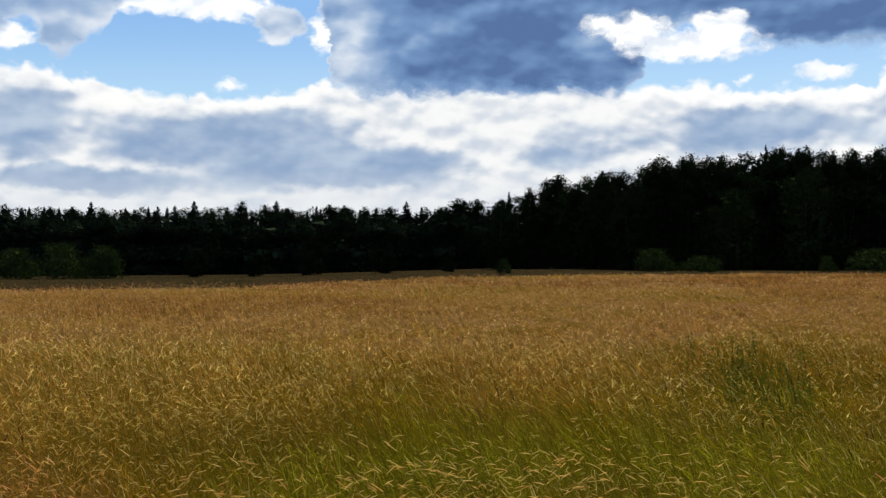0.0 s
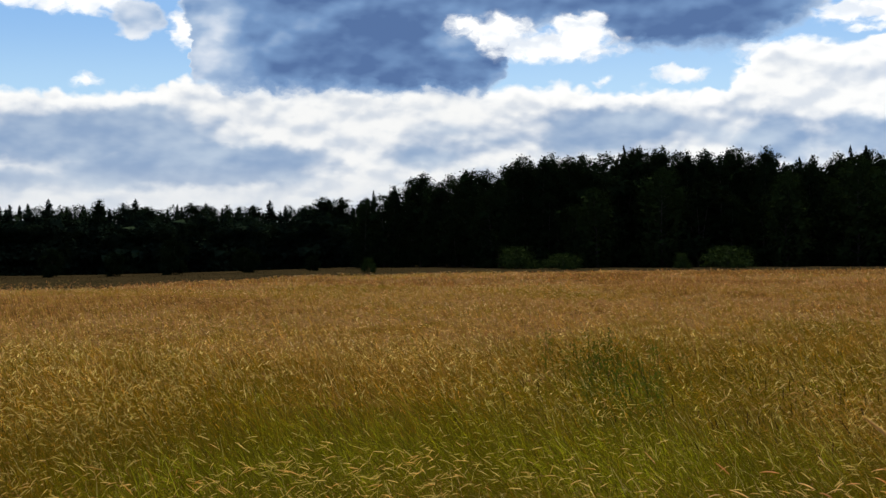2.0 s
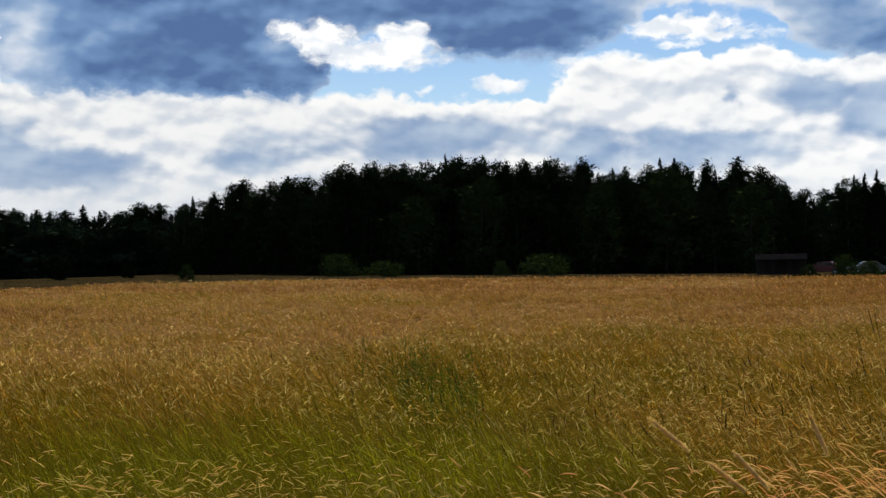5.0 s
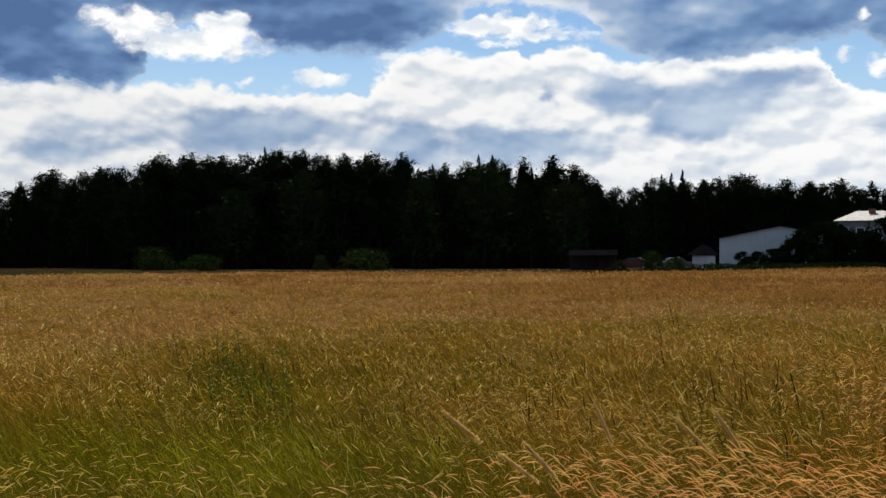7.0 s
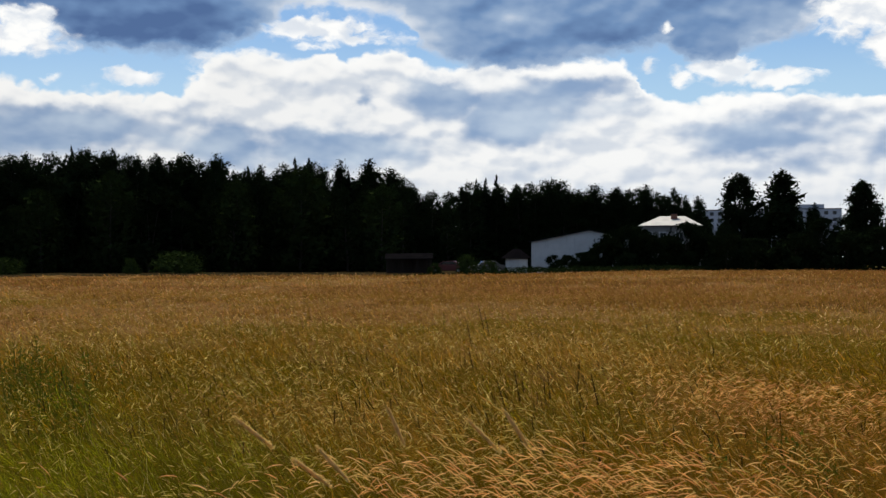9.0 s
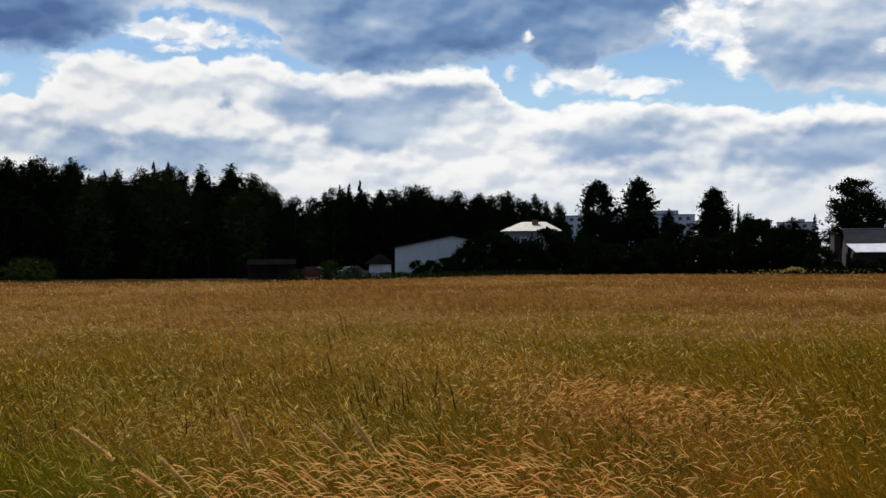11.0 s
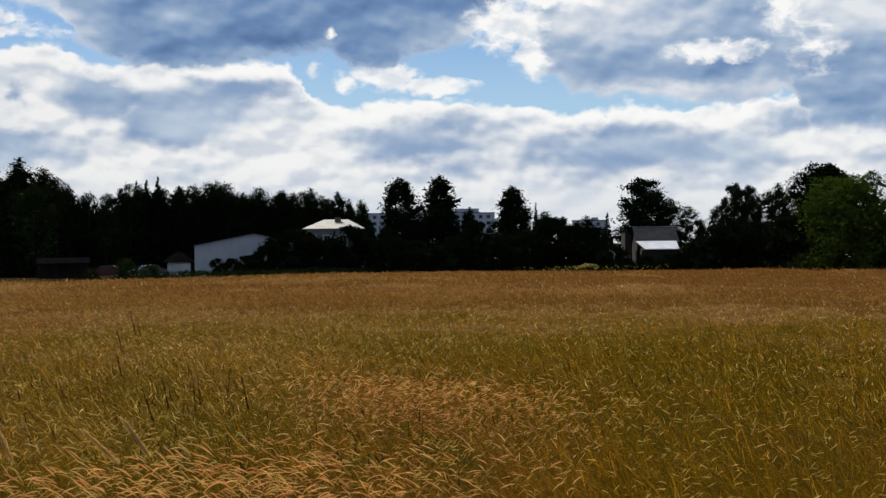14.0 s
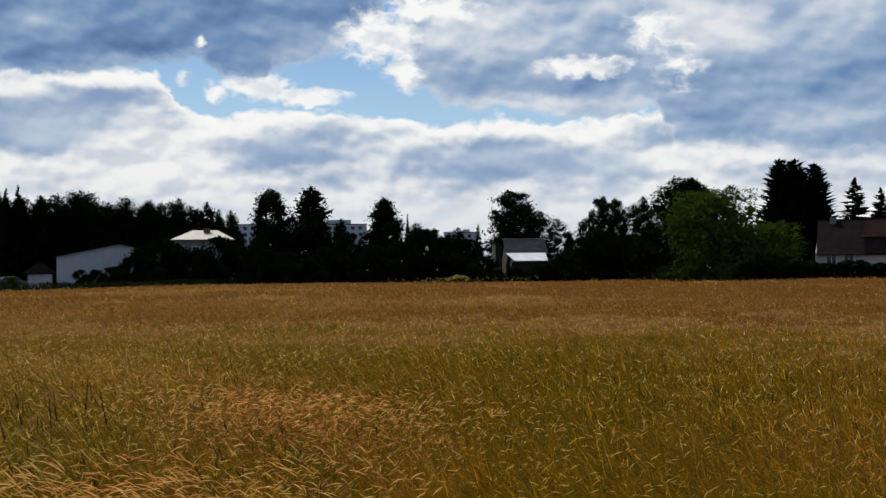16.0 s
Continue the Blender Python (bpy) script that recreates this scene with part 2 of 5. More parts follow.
# ---- materials ----
class Mat:
    """A small builder of node materials with a Principled shader."""

    def __init__(self, name, rough=0.8, metal=0.0, spec=0.3):
        self.m = bpy.data.materials.new(name)
        self.m.use_nodes = True
        self.t = self.m.node_tree
        self.b = self.t.nodes["Principled BSDF"]
        self.b.inputs["Roughness"].default_value = rough
        self.b.inputs["Metallic"].default_value = metal
        self.b.inputs["Specular IOR Level"].default_value = spec
        self.out = self.t.nodes["Material Output"]

    def n(self, kind):
        return self.t.nodes.new(kind)

    def put(self, sock, v):
        if isinstance(v, bpy.types.NodeSocket):
            self.t.links.new(v, sock)
        else:
            sock.default_value = v

    def pos(self):
        return self.n("ShaderNodeNewGeometry").outputs["Position"]

    def obj(self):
        return self.n("ShaderNodeTexCoord").outputs["Object"]

    def island(self):
        return self.n("ShaderNodeNewGeometry").outputs["Random Per Island"]

    def rnd(self):
        return self.n("ShaderNodeObjectInfo").outputs["Random"]

    def attr(self, name):
        nd = self.n("ShaderNodeAttribute")
        nd.attribute_name = name
        return nd.outputs["Fac"]

    def noise(self, vec, scale, detail=4.0, rough=0.6):
        nd = self.n("ShaderNodeTexNoise")
        self.put(nd.inputs["Vector"], vec)
        nd.inputs["Scale"].default_value, nd.inputs["Detail"].default_value, nd.inputs["Roughness"].default_value = scale, detail, rough
        return nd.outputs[0]

    def stretch(self, vec, sx, sy, sz):
        nd = self.n("ShaderNodeVectorMath")
        nd.operation = "MULTIPLY"
        self.put(nd.inputs[0], vec)
        nd.inputs[1].default_value = (sx, sy, sz)
        return nd.outputs[0]

    def ramp(self, f, stops):
        nd = self.n("ShaderNodeValToRGB")
        self.put(nd.inputs[0], f)
        for i, (p, c) in enumerate(stops):
            el = nd.color_ramp.elements[i] if i < 2 else nd.color_ramp.elements.new(p)
            el.position, el.color = p, (*c, 1)
        return nd.outputs[0]

    def mix(self, f, a, b, blend="MIX"):
        nd = self.n("ShaderNodeMix")
        nd.data_type, nd.blend_type = "RGBA", blend
        self.put(nd.inputs[0], f)
        self.put(nd.inputs[6], a if isinstance(a, bpy.types.NodeSocket) else (*a, 1))
        self.put(nd.inputs[7], b if isinstance(b, bpy.types.NodeSocket) else (*b, 1))
        return nd.outputs[2]

    def math(self, op, a, b):
        nd = self.n("ShaderNodeMath")
        nd.operation = op
        self.put(nd.inputs[0], a)
        self.put(nd.inputs[1], b)
        return nd.outputs[0]

    def span(self, v, a, b, c=0.0, d=1.0):
        nd = self.n("ShaderNodeMapRange")
        for i, x in enumerate((v, a, b, c, d)):
            self.put(nd.inputs[i], x)
        return nd.outputs[0]

    def color(self, c):
        self.put(self.b.inputs["Base Color"], c if isinstance(c, bpy.types.NodeSocket) else (*c, 1))
        self.c = c
        return self

    def bump(self, h, strength=0.3, dist=0.02):
        nd = self.n("ShaderNodeBump")
        self.put(nd.inputs["Height"], h)
        nd.inputs["Strength"].default_value, nd.inputs["Distance"].default_value = strength, dist
        self.t.links.new(nd.outputs[0], self.b.inputs["Normal"])
        return self

    def leafy(self, amount, tint):
        """Light that passes through thin leaves and blades."""
        tr = self.n("ShaderNodeBsdfTranslucent")
        self.put(tr.inputs[0], self.mix(1.0, self.c, tint, "MULTIPLY"))
        mx = self.n("ShaderNodeMixShader")
        mx.inputs[0].default_value = amount
        self.t.links.new(self.b.outputs[0], mx.inputs[1])
        self.t.links.new(tr.outputs[0], mx.inputs[2])
        self.t.links.new(mx.outputs[0], self.out.inputs[0])
        return self.m


def ground_mat():
    m = Mat("meadow_soil", 1.0, 0.0, 0.0)
    p = m.pos()
    # soil tones lowered to carry the shade that dense grass would cast
    c = m.ramp(m.noise(p, 0.05, 6), [(0.32, (0.045, 0.036, 0.008)), (0.5, (0.075, 0.05, 0.012)), (0.66, (0.11, 0.068, 0.018))])
    c = m.mix(m.span(m.noise(p, 2.2, 5), 0.35, 0.7), c, (0.04, 0.034, 0.008))
    # turf past the field's edge, coloured dark as under cloud shade
    turf = m.ramp(m.noise(p, 0.15, 6), [(0.35, (0.019, 0.016, 0.007)), (0.65, (0.042, 0.028, 0.012))])
    return m.color(m.mix(m.attr("dry"), turf, c)).bump(m.noise(p, 3.0, 6), 0.8, 0.2).m


def verge_mat():
    m = Mat("short_turf", 1.0, 0.0, 0.0)
    p = m.pos()
    # same dark tones as the turf: cloud shade painted into the blades
    c = m.ramp(m.noise(p, 0.12, 5), [(0.35, (0.019, 0.016, 0.007)), (0.65, (0.042, 0.028, 0.012))])
    return m.color(m.mix(m.span(m.island(), 0, 1, 0, 0.5), c, (0.045, 0.030, 0.013))).leafy(0.15, (1, 0.95, 0.5))


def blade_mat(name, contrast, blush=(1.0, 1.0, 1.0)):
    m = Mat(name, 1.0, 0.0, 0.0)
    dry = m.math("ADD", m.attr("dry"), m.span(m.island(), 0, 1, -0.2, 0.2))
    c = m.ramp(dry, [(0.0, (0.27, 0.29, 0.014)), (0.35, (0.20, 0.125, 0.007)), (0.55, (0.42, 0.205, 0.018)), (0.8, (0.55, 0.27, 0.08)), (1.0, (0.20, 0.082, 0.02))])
    # blade by blade tone: sunlit tips and shadowed blades put into the colour
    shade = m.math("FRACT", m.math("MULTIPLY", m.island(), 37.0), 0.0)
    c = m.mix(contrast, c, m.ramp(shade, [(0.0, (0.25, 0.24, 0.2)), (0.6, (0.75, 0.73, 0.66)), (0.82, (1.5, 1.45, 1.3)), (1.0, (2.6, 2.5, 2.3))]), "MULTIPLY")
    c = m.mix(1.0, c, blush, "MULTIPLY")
    # darker, greener tufts by position, painted in for the shaded gaps between blades
    p = m.pos()
    c = m.mix(m.span(m.noise(p, 0.9, 4), 0.42, 0.62, 0.0, 0.65 * contrast), c, (0.075, 0.058, 0.004))
    c = m.mix(m.span(m.noise(p, 4.5, 3), 0.45, 0.65, 0.0, 0.55 * contrast), c, (0.06, 0.045, 0.004))
    return m.color(c).leafy(0.4, (1.0, 0.95, 0.45))


def sward_mat():
    m = Mat("closed_sward", 1.0, 0.0, 0.0)
    p = m.pos()
    dry = m.math("ADD", m.attr("dry"), m.span(m.noise(p, 1.2, 5), 0.3, 0.7, -0.25, 0.25))
    c = m.ramp(dry, [(0.0, (0.07, 0.075, 0.004)), (0.35, (0.105, 0.07, 0.006)), (0.6, (0.19, 0.105, 0.018)), (0.8, (0.30, 0.165, 0.065)), (1.0, (0.15, 0.066, 0.018))])
    # fine dark noise paints the shaded gaps in the sward
    c = m.mix(m.span(m.noise(p, 14, 4), 0.38, 0.62, 0.0, 0.75), c, (0.05, 0.033, 0.007))
    return m.color(c).bump(m.noise(p, 9, 5), 1.0, 0.15).m


def head_mat(name, blush):
    m = Mat(name, 1.0, 0.0, 0.0)
    c = m.ramp(m.math("ADD", m.attr("dry"), m.span(m.island(), 0, 1, -0.4, 0.4)), [(0.0, (0.72, 0.62, 0.22)), (0.35, (0.98, 0.80, 0.38)), (0.65, (0.84, 0.53, 0.21)), (1.0, (0.36, 0.155, 0.055))])
    c = m.mix(1.0, c, blush, "MULTIPLY")
    return m.color(c).leafy(0.6, (1.0, 0.95, 0.7))


def panicle_mat():
    m = Mat("grass_panicles", 1.0, 0.0, 0.0)
    return m.color(m.ramp(m.math("ADD", m.attr("dry"), m.span(m.island(), 0, 1, -0.4, 0.4)), [(0.0, (0.25, 0.20, 0.035)), (0.5, (0.40, 0.235, 0.07)), (1.0, (0.40, 0.195, 0.085))])).leafy(0.3, (1, 0.9, 0.6))


def stalk_mat():
    m = Mat("grass_stalks", 1.0, 0.0, 0.0)
    c = m.ramp(m.math("ADD", m.attr("dry"), m.span(m.island(), 0, 1, -0.3, 0.3)), [(0.1, (0.18, 0.155, 0.015)), (0.9, (0.30, 0.17, 0.035))])
    return m.color(c).leafy(0.25, (1.0, 0.95, 0.6))


def dark_head_mat():
    m = Mat("timothy_heads", 1.0, 0.0, 0.0)
    return m.color(m.ramp(m.island(), [(0.0, (0.03, 0.022, 0.007)), (1.0, (0.085, 0.052, 0.016))])).m


def flower_mat():
    m = Mat("yellow_flowers", 0.7)
    return m.color(m.ramp(m.island(), [(0.0, (0.25, 0.20, 0.03)), (1.0, (0.38, 0.32, 0.12))])).leafy(0.3, (1, 1, 0.6))


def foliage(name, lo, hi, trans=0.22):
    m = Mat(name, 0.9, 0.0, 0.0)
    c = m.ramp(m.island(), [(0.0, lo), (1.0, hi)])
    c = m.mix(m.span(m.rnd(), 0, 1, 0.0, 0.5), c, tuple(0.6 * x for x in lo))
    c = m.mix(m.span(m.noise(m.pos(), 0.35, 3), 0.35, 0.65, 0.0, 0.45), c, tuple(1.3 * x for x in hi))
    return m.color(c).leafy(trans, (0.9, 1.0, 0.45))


def far_wood_mat():
    """Crowns of differing green, each of one tone; distance haze is mixed into the colour."""
    m = Mat("far_wood_leaves", 0.95, 0.0, 0.0)
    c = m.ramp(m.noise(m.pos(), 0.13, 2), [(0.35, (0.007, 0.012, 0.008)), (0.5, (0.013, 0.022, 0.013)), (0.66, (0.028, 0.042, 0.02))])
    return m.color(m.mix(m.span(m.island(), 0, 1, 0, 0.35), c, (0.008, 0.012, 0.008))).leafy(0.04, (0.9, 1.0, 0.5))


def bark_mat(name, lo, hi):
    m = Mat(name, 0.9)
    p = m.stretch(m.obj(), 6, 6, 1.2)
    return m.color(m.ramp(m.noise(p, 2.0, 5), [(0.3, lo), (0.7, hi)])).bump(m.noise(p, 4.0, 5), 0.6, 0.03).m


def birch_mat():
    m = Mat("birch_bark", 0.7)
    p = m.stretch(m.obj(), 1.5, 1.5, 9.0)
    return m.color(m.ramp(m.noise(p, 1.2, 3), [(0.42, (0.04, 0.035, 0.03)), (0.52, (0.55, 0.53, 0.48))])).m


def plaster(name, a, b):
    m = Mat(name, 0.9)
    p = m.obj()
    c = m.mix(m.span(m.noise(p, 0.7, 5), 0.3, 0.7), a, b)
    c = m.mix(m.span(m.noise(m.stretch(p, 3, 3, 0.4), 1.2, 4), 0.58, 0.78, 0, 0.5), c, tuple(0.6 * x for x in b))
    return m.color(c).bump(m.noise(p, 25, 4), 0.25, 0.02).m


def sheet_metal(name, col, rough=0.35, metal=0.6):
    m = Mat(name, rough, metal, 0.5)
    p = m.obj()
    c = m.mix(m.span(m.noise(p, 1.1, 5), 0.35, 0.7), col, tuple(0.75 * x for x in col))
    return m.color(c).bump(m.noise(p, 6, 3), 0.1, 0.02).m


def slate(name, a, b):
    m = Mat(name, 1.0, 0.0, 0.0)
    p = m.obj()
    c = m.mix(m.span(m.noise(p, 0.8, 6), 0.35, 0.68), a, b)
    return m.color(m.mix(m.span(m.noise(p, 8, 4), 0.4, 0.7, 0, 0.5), c, tuple(0.6 * x for x in a))).m


def plank_mat(name, a, b):
    m = Mat(name, 0.85)
    p = m.stretch(m.obj(), 9, 9, 0.8)
    c = m.mix(m.span(m.noise(p, 1.5, 5), 0.3, 0.7), a, b)
    return m.color(m.mix(m.span(m.rnd(), 0, 1, 0, 0.4), c, tuple(0.7 * x for x in a))).bump(m.noise(p, 3, 4), 0.3, 0.02).m


def paint(name, col, rough=0.3, metal=0.1):
    m = Mat(name, rough, metal, 0.5)
    return m.color(m.mix(m.span(m.noise(m.obj(), 1.5, 5), 0.4, 0.7, 0, 0.35), col, tuple(0.6 * x for x in col))).m


def window_mat():
    m = Mat("window_glass", 0.08, 0.0, 0.6)
    return m.color(m.mix(m.span(m.noise(m.obj(), 0.9, 2), 0.4, 0.6), (0.012, 0.015, 0.018), (0.03, 0.034, 0.038))).m


M_VERGE, M_PANICLE, M_SWARD = verge_mat(), panicle_mat(), sward_mat()
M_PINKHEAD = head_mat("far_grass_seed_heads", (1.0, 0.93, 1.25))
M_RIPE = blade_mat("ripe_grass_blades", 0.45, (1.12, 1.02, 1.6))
M_GROUND, M_BLADE, M_HEAD, M_REED, M_STALK, M_TIMOTHY, M_FLOWER = ground_mat(), blade_mat("grass_blades", 1.0), head_mat("grass_seed_heads", (1.0, 0.97, 0.85)), head_mat("ripe_reed_plumes", (1.08, 0.96, 1.05)), stalk_mat(), dark_head_mat(), flower_mat()
# needles, alder and birch near black: the wood's shade is put into the colour
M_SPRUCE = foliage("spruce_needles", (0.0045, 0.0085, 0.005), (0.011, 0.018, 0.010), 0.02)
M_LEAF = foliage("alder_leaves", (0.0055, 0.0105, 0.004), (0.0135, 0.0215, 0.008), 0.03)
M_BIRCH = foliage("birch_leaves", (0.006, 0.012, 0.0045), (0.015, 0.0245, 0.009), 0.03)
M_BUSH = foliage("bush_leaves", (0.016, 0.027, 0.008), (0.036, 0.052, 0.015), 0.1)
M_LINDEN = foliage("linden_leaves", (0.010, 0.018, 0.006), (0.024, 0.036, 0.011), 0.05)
M_FARWOOD = far_wood_mat()
M_WILLOW = foliage("willow_leaves", (0.018, 0.032, 0.006), (0.085, 0.125, 0.022), 0.2)
M_BARK, M_BIRCHBARK = bark_mat("bark", (0.014, 0.011, 0.009), (0.04, 0.034, 0.027)), birch_mat()
M_WHITEWALL = plaster("white_limewashed_wall", (0.58, 0.58, 0.56), (0.47, 0.47, 0.455))
M_GREYWALL = plaster("grey_render", (0.26, 0.245, 0.225), (0.20, 0.19, 0.175))
M_PANELWALL = plaster("concrete_panels", (0.55, 0.56, 0.59), (0.46, 0.47, 0.50))
M_TIN = sheet_metal("bare_tin_roof", (0.36, 0.35, 0.33), 0.65, 0.15)
M_WHITETIN = sheet_metal("pale_roof_sheet", (0.72, 0.74, 0.78), 0.4, 0.2)
M_SLATE = slate("dark_slate_roof", (0.028, 0.029, 0.034), (0.046, 0.047, 0.053))
# dark tar, lowered further to include the shade of the trees
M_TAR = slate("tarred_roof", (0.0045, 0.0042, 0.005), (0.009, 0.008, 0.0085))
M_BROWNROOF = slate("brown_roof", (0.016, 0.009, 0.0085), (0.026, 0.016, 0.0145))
# plank colour near black, taking in the shade under roofs and behind bushes
M_DARKPLANK = plank_mat("darkened_planks", (0.02, 0.014, 0.01), (0.04, 0.028, 0.02))
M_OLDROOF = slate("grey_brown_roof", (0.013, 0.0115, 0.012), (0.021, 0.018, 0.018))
M_REDROOF = slate("red_brown_roof", (0.13, 0.05, 0.035), (0.19, 0.08, 0.055))
M_PLANK = plank_mat("weathered_planks", (0.08, 0.065, 0.055), (0.14, 0.115, 0.095))
M_BRICK = slate("chimney_brick", (0.22, 0.10, 0.07), (0.30, 0.16, 0.11))
M_GLASS = window_mat()
M_FRAME = paint("white_window_paint", (0.62, 0.62, 0.60), 0.5, 0.0)

# ---- building helpers ----
EYE = 1.65


def spot_at(az, d):
    """Plan position at azimuth az (degrees right of the first view) and distance d."""
    a = radians(az)
    return d * math.sin(a), d * math.cos(a)


def seen_at(az, d):
    """The same as seen from the middle of the arc that the viewer's hand describes."""
    x, y = spot_at(az, d)
    return (x + 0.24, y - 0.08) if az > 22 else (x, y)


def ease(v, lo, hi):
    v = np.clip((np.asarray(v, float) - lo) / (hi - lo), 0, 1)
    return v * v * (3 - 2 * v)


def lie(x, y):
    """Height of the ground: nearly level, sinking gently towards the far woods."""
    x, y = np.asarray(x, float), np.asarray(y, float)
    r, az = np.hypot(x, y), np.degrees(np.arctan2(x, y))
    west = ease(14 - az, 0, 26) * ease(az + 120, 0, 60)
    wave = 0.05 * np.sin(x * 0.13 + 1.0) * np.cos(y * 0.11) + 0.04 * np.sin(x * 0.37 + y * 0.29)
    east = ease(az, 58, 77) * ease(130 - az, 0, 30) * ease(r, 40, 105)
    return 0.5 * east - 2.0 * west * ease(r, 60, 290) + wave * ease(r, 2, 12) * (1 - 0.7 * ease(r, 60, 120))


def height_of(az, d, up):
    """What a thing at az, d must measure for its top to stand up degrees over the eye's level."""
    x, y = spot_at(az, d)
    return EYE + d * math.tan(radians(up)) - float(lie(x, y))


def mesh_np(name, verts, quads=None, tris=None, dry=None, mats=(), index=None, smooth=False):
    me = bpy.data.meshes.new(name)
    if quads is not None and tris is None and np.asarray(quads).shape[1] == 3:
        quads, tris = None, quads
    nq, nt = (0 if quads is None else len(quads)), (0 if tris is None else len(tris))
    loops = np.concatenate(([] if nq == 0 else [np.asarray(quads).ravel()]) + ([] if nt == 0 else [np.asarray(tris).ravel()])).astype(np.int32)
    starts = np.concatenate([np.arange(nq) * 4, nq * 4 + np.arange(nt) * 3]).astype(np.int32)
    me.vertices.add(len(verts))
    me.vertices.foreach_set("co", np.ascontiguousarray(verts, np.float32).ravel())
    me.loops.add(len(loops))
    me.loops.foreach_set("vertex_index", loops)
    me.polygons.add(nq + nt)
    me.polygons.foreach_set("loop_start", starts)
    for m in mats:
        me.materials.append(m)
    if index is not None:
        me.polygons.foreach_set("material_index", np.ascontiguousarray(index, np.int32))
    if smooth:
        me.polygons.foreach_set("use_smooth", np.ones(nq + nt, bool))
    if dry is not None:
        at = me.attributes.new("dry", "FLOAT", "POINT")
        at.data.foreach_set("value", np.ascontiguousarray(dry, np.float32))
    me.update(calc_edges=True)
    me.validate()
    return me


def part(name, bm, material, parent, label=""):
    """Links a bmesh (or a ready mesh) as one object under a thing or a part."""
    if isinstance(bm, bpy.types.Mesh):
        me = bm
    else:
        me = bpy.data.meshes.new(name)
        bm.normal_update()
        bm.to_mesh(me)
        bm.free()
    if material is not None and not me.materials:
        me.materials.append(material)
    ob = new(name, me)
    ob.parent = parent
    return tagged(ob, label)


def block(x0, y0, z0, x1, y1, z1, bevel=0.0, bm=None):
    bm = bm or bmesh.new()
    geo = bmesh.ops.create_cube(bm, size=1, matrix=Matrix.LocRotScale(((x0 + x1) / 2, (y0 + y1) / 2, (z0 + z1) / 2), None, (x1 - x0, y1 - y0, z1 - z0)))
    if bevel:
        bmesh.ops.bevel(bm, geom=list({e for v in geo["verts"] for e in v.link_edges}), offset=bevel, segments=2, affect="EDGES")
    return bm


def prism(outline, axis_lo, axis_hi, axis="y", bm=None):
    """A closed outline in (u, z), drawn out along x or y."""
    bm = bm or bmesh.new()
    ends = []
    for a in (axis_lo, axis_hi):
        ends.append([bm.verts.new((u, a, z) if axis == "y" else (a, u, z)) for u, z in outline])
    n = len(outline)
    bm.faces.new(ends[0])
    bm.faces.new(ends[1][::-1])
    for i in range(n):
        bm.faces.new((ends[0][i], ends[1][i], ends[1][(i + 1) % n], ends[0][(i + 1) % n]))
    bmesh.ops.recalc_face_normals(bm, faces=bm.faces[:])
    return bm


def slab(corners, thick, bm=None):
    """A roof plane: four corners in order, thickened downwards."""
    bm = bm or bmesh.new()
    c = [Vector(p) for p in corners]
    n = (c[1] - c[0]).cross(c[-1] - c[0]).normalized()
    n = n if n.z > 0 else -n
    top = [bm.verts.new(p) for p in c]
    low = [bm.verts.new(p - n * thick) for p in c]
    k = len(c)
    bm.faces.new(top)
    bm.faces.new(low[::-1])
    for i in range(k):
        bm.faces.new((top[i], low[i], low[(i + 1) % k], top[(i + 1) % k]))
    bmesh.ops.recalc_face_normals(bm, faces=bm.faces[:])
    return bm


def anchor(name, label, category, m, group="", kind=""):
    ob = new(name)
    ob.empty_display_size = 0.3
    ob.matrix_world = m
    return tagged(ob, label, category, group, kind)


# ---- ground ----
def field_edge(x, y):
    """How far the tall grass reaches: less in the west."""
    az = np.degrees(np.arctan2(x, y))
    return 52 + 34 * ease(az, -14, 10) + 36 * ease(az, 32, 50)


def build_ground():
    rings = np.concatenate([[0.0], np.geomspace(1.0, 60, 40), np.linspace(64, 320, 65), np.geomspace(340, 3500, 16)])
    na = 180
    a = np.linspace(0, 2 * np.pi, na, endpoint=False)
    X, Y = rings[1:, None] * np.sin(a), rings[1:, None] * np.cos(a)
    Z = lie(X, Y)
    V = np.concatenate([[[0, 0, float(lie(0, 0))]], np.stack([X, Y, Z], -1).reshape(-1, 3)])
    i, j = np.meshgrid(np.arange(len(rings) - 2), np.arange(na), indexing="ij")
    k = (j + 1) % na
    quads = np.stack([1 + i * na + j, 1 + i * na + k, 1 + (i + 1) * na + k, 1 + (i + 1) * na + j], -1).reshape(-1, 4)
    jj = np.arange(na)
    tris = np.stack([np.zeros(na, int), 1 + (jj + 1) % na, 1 + jj], -1)
    inside = ease(field_edge(V[:, 0], V[:, 1]) + 1 - np.hypot(V[:, 0], V[:, 1]), -4, 2)
    me = mesh_np("ground", V, quads, tris, dry=inside, mats=(M_GROUND,), smooth=True)
    tagged(new("ground", me), "level dry meadow ground reaching to the woods", "ground", kind="structure")


build_ground()

# ---- meadow ----
def leaf_sprays(P, size, rng, droop=0.0):
    """Small pointed leaf sprays at points P, one triangle each."""
    n = len(P)
    d = rng.normal(0, 1, (n, 3))
    d[:, 2] = d[:, 2] * 0.6 - droop
    d /= np.linalg.norm(d, axis=1)[:, None]
    u = rng.normal(0, 1, (n, 3))
    u -= (u * d).sum(1)[:, None] * d
    u /= np.linalg.norm(u, axis=1)[:, None]
    s = size * rng.uniform(0.6, 1.35, n)[:, None]
    V = np.stack([P - d * s * 0.45 - u * s * 0.42, P - d * s * 0.3 + u * s * 0.42, P + d * s * 0.75], 1).reshape(-1, 3)
    return V, np.arange(n * 3).reshape(-1, 3)


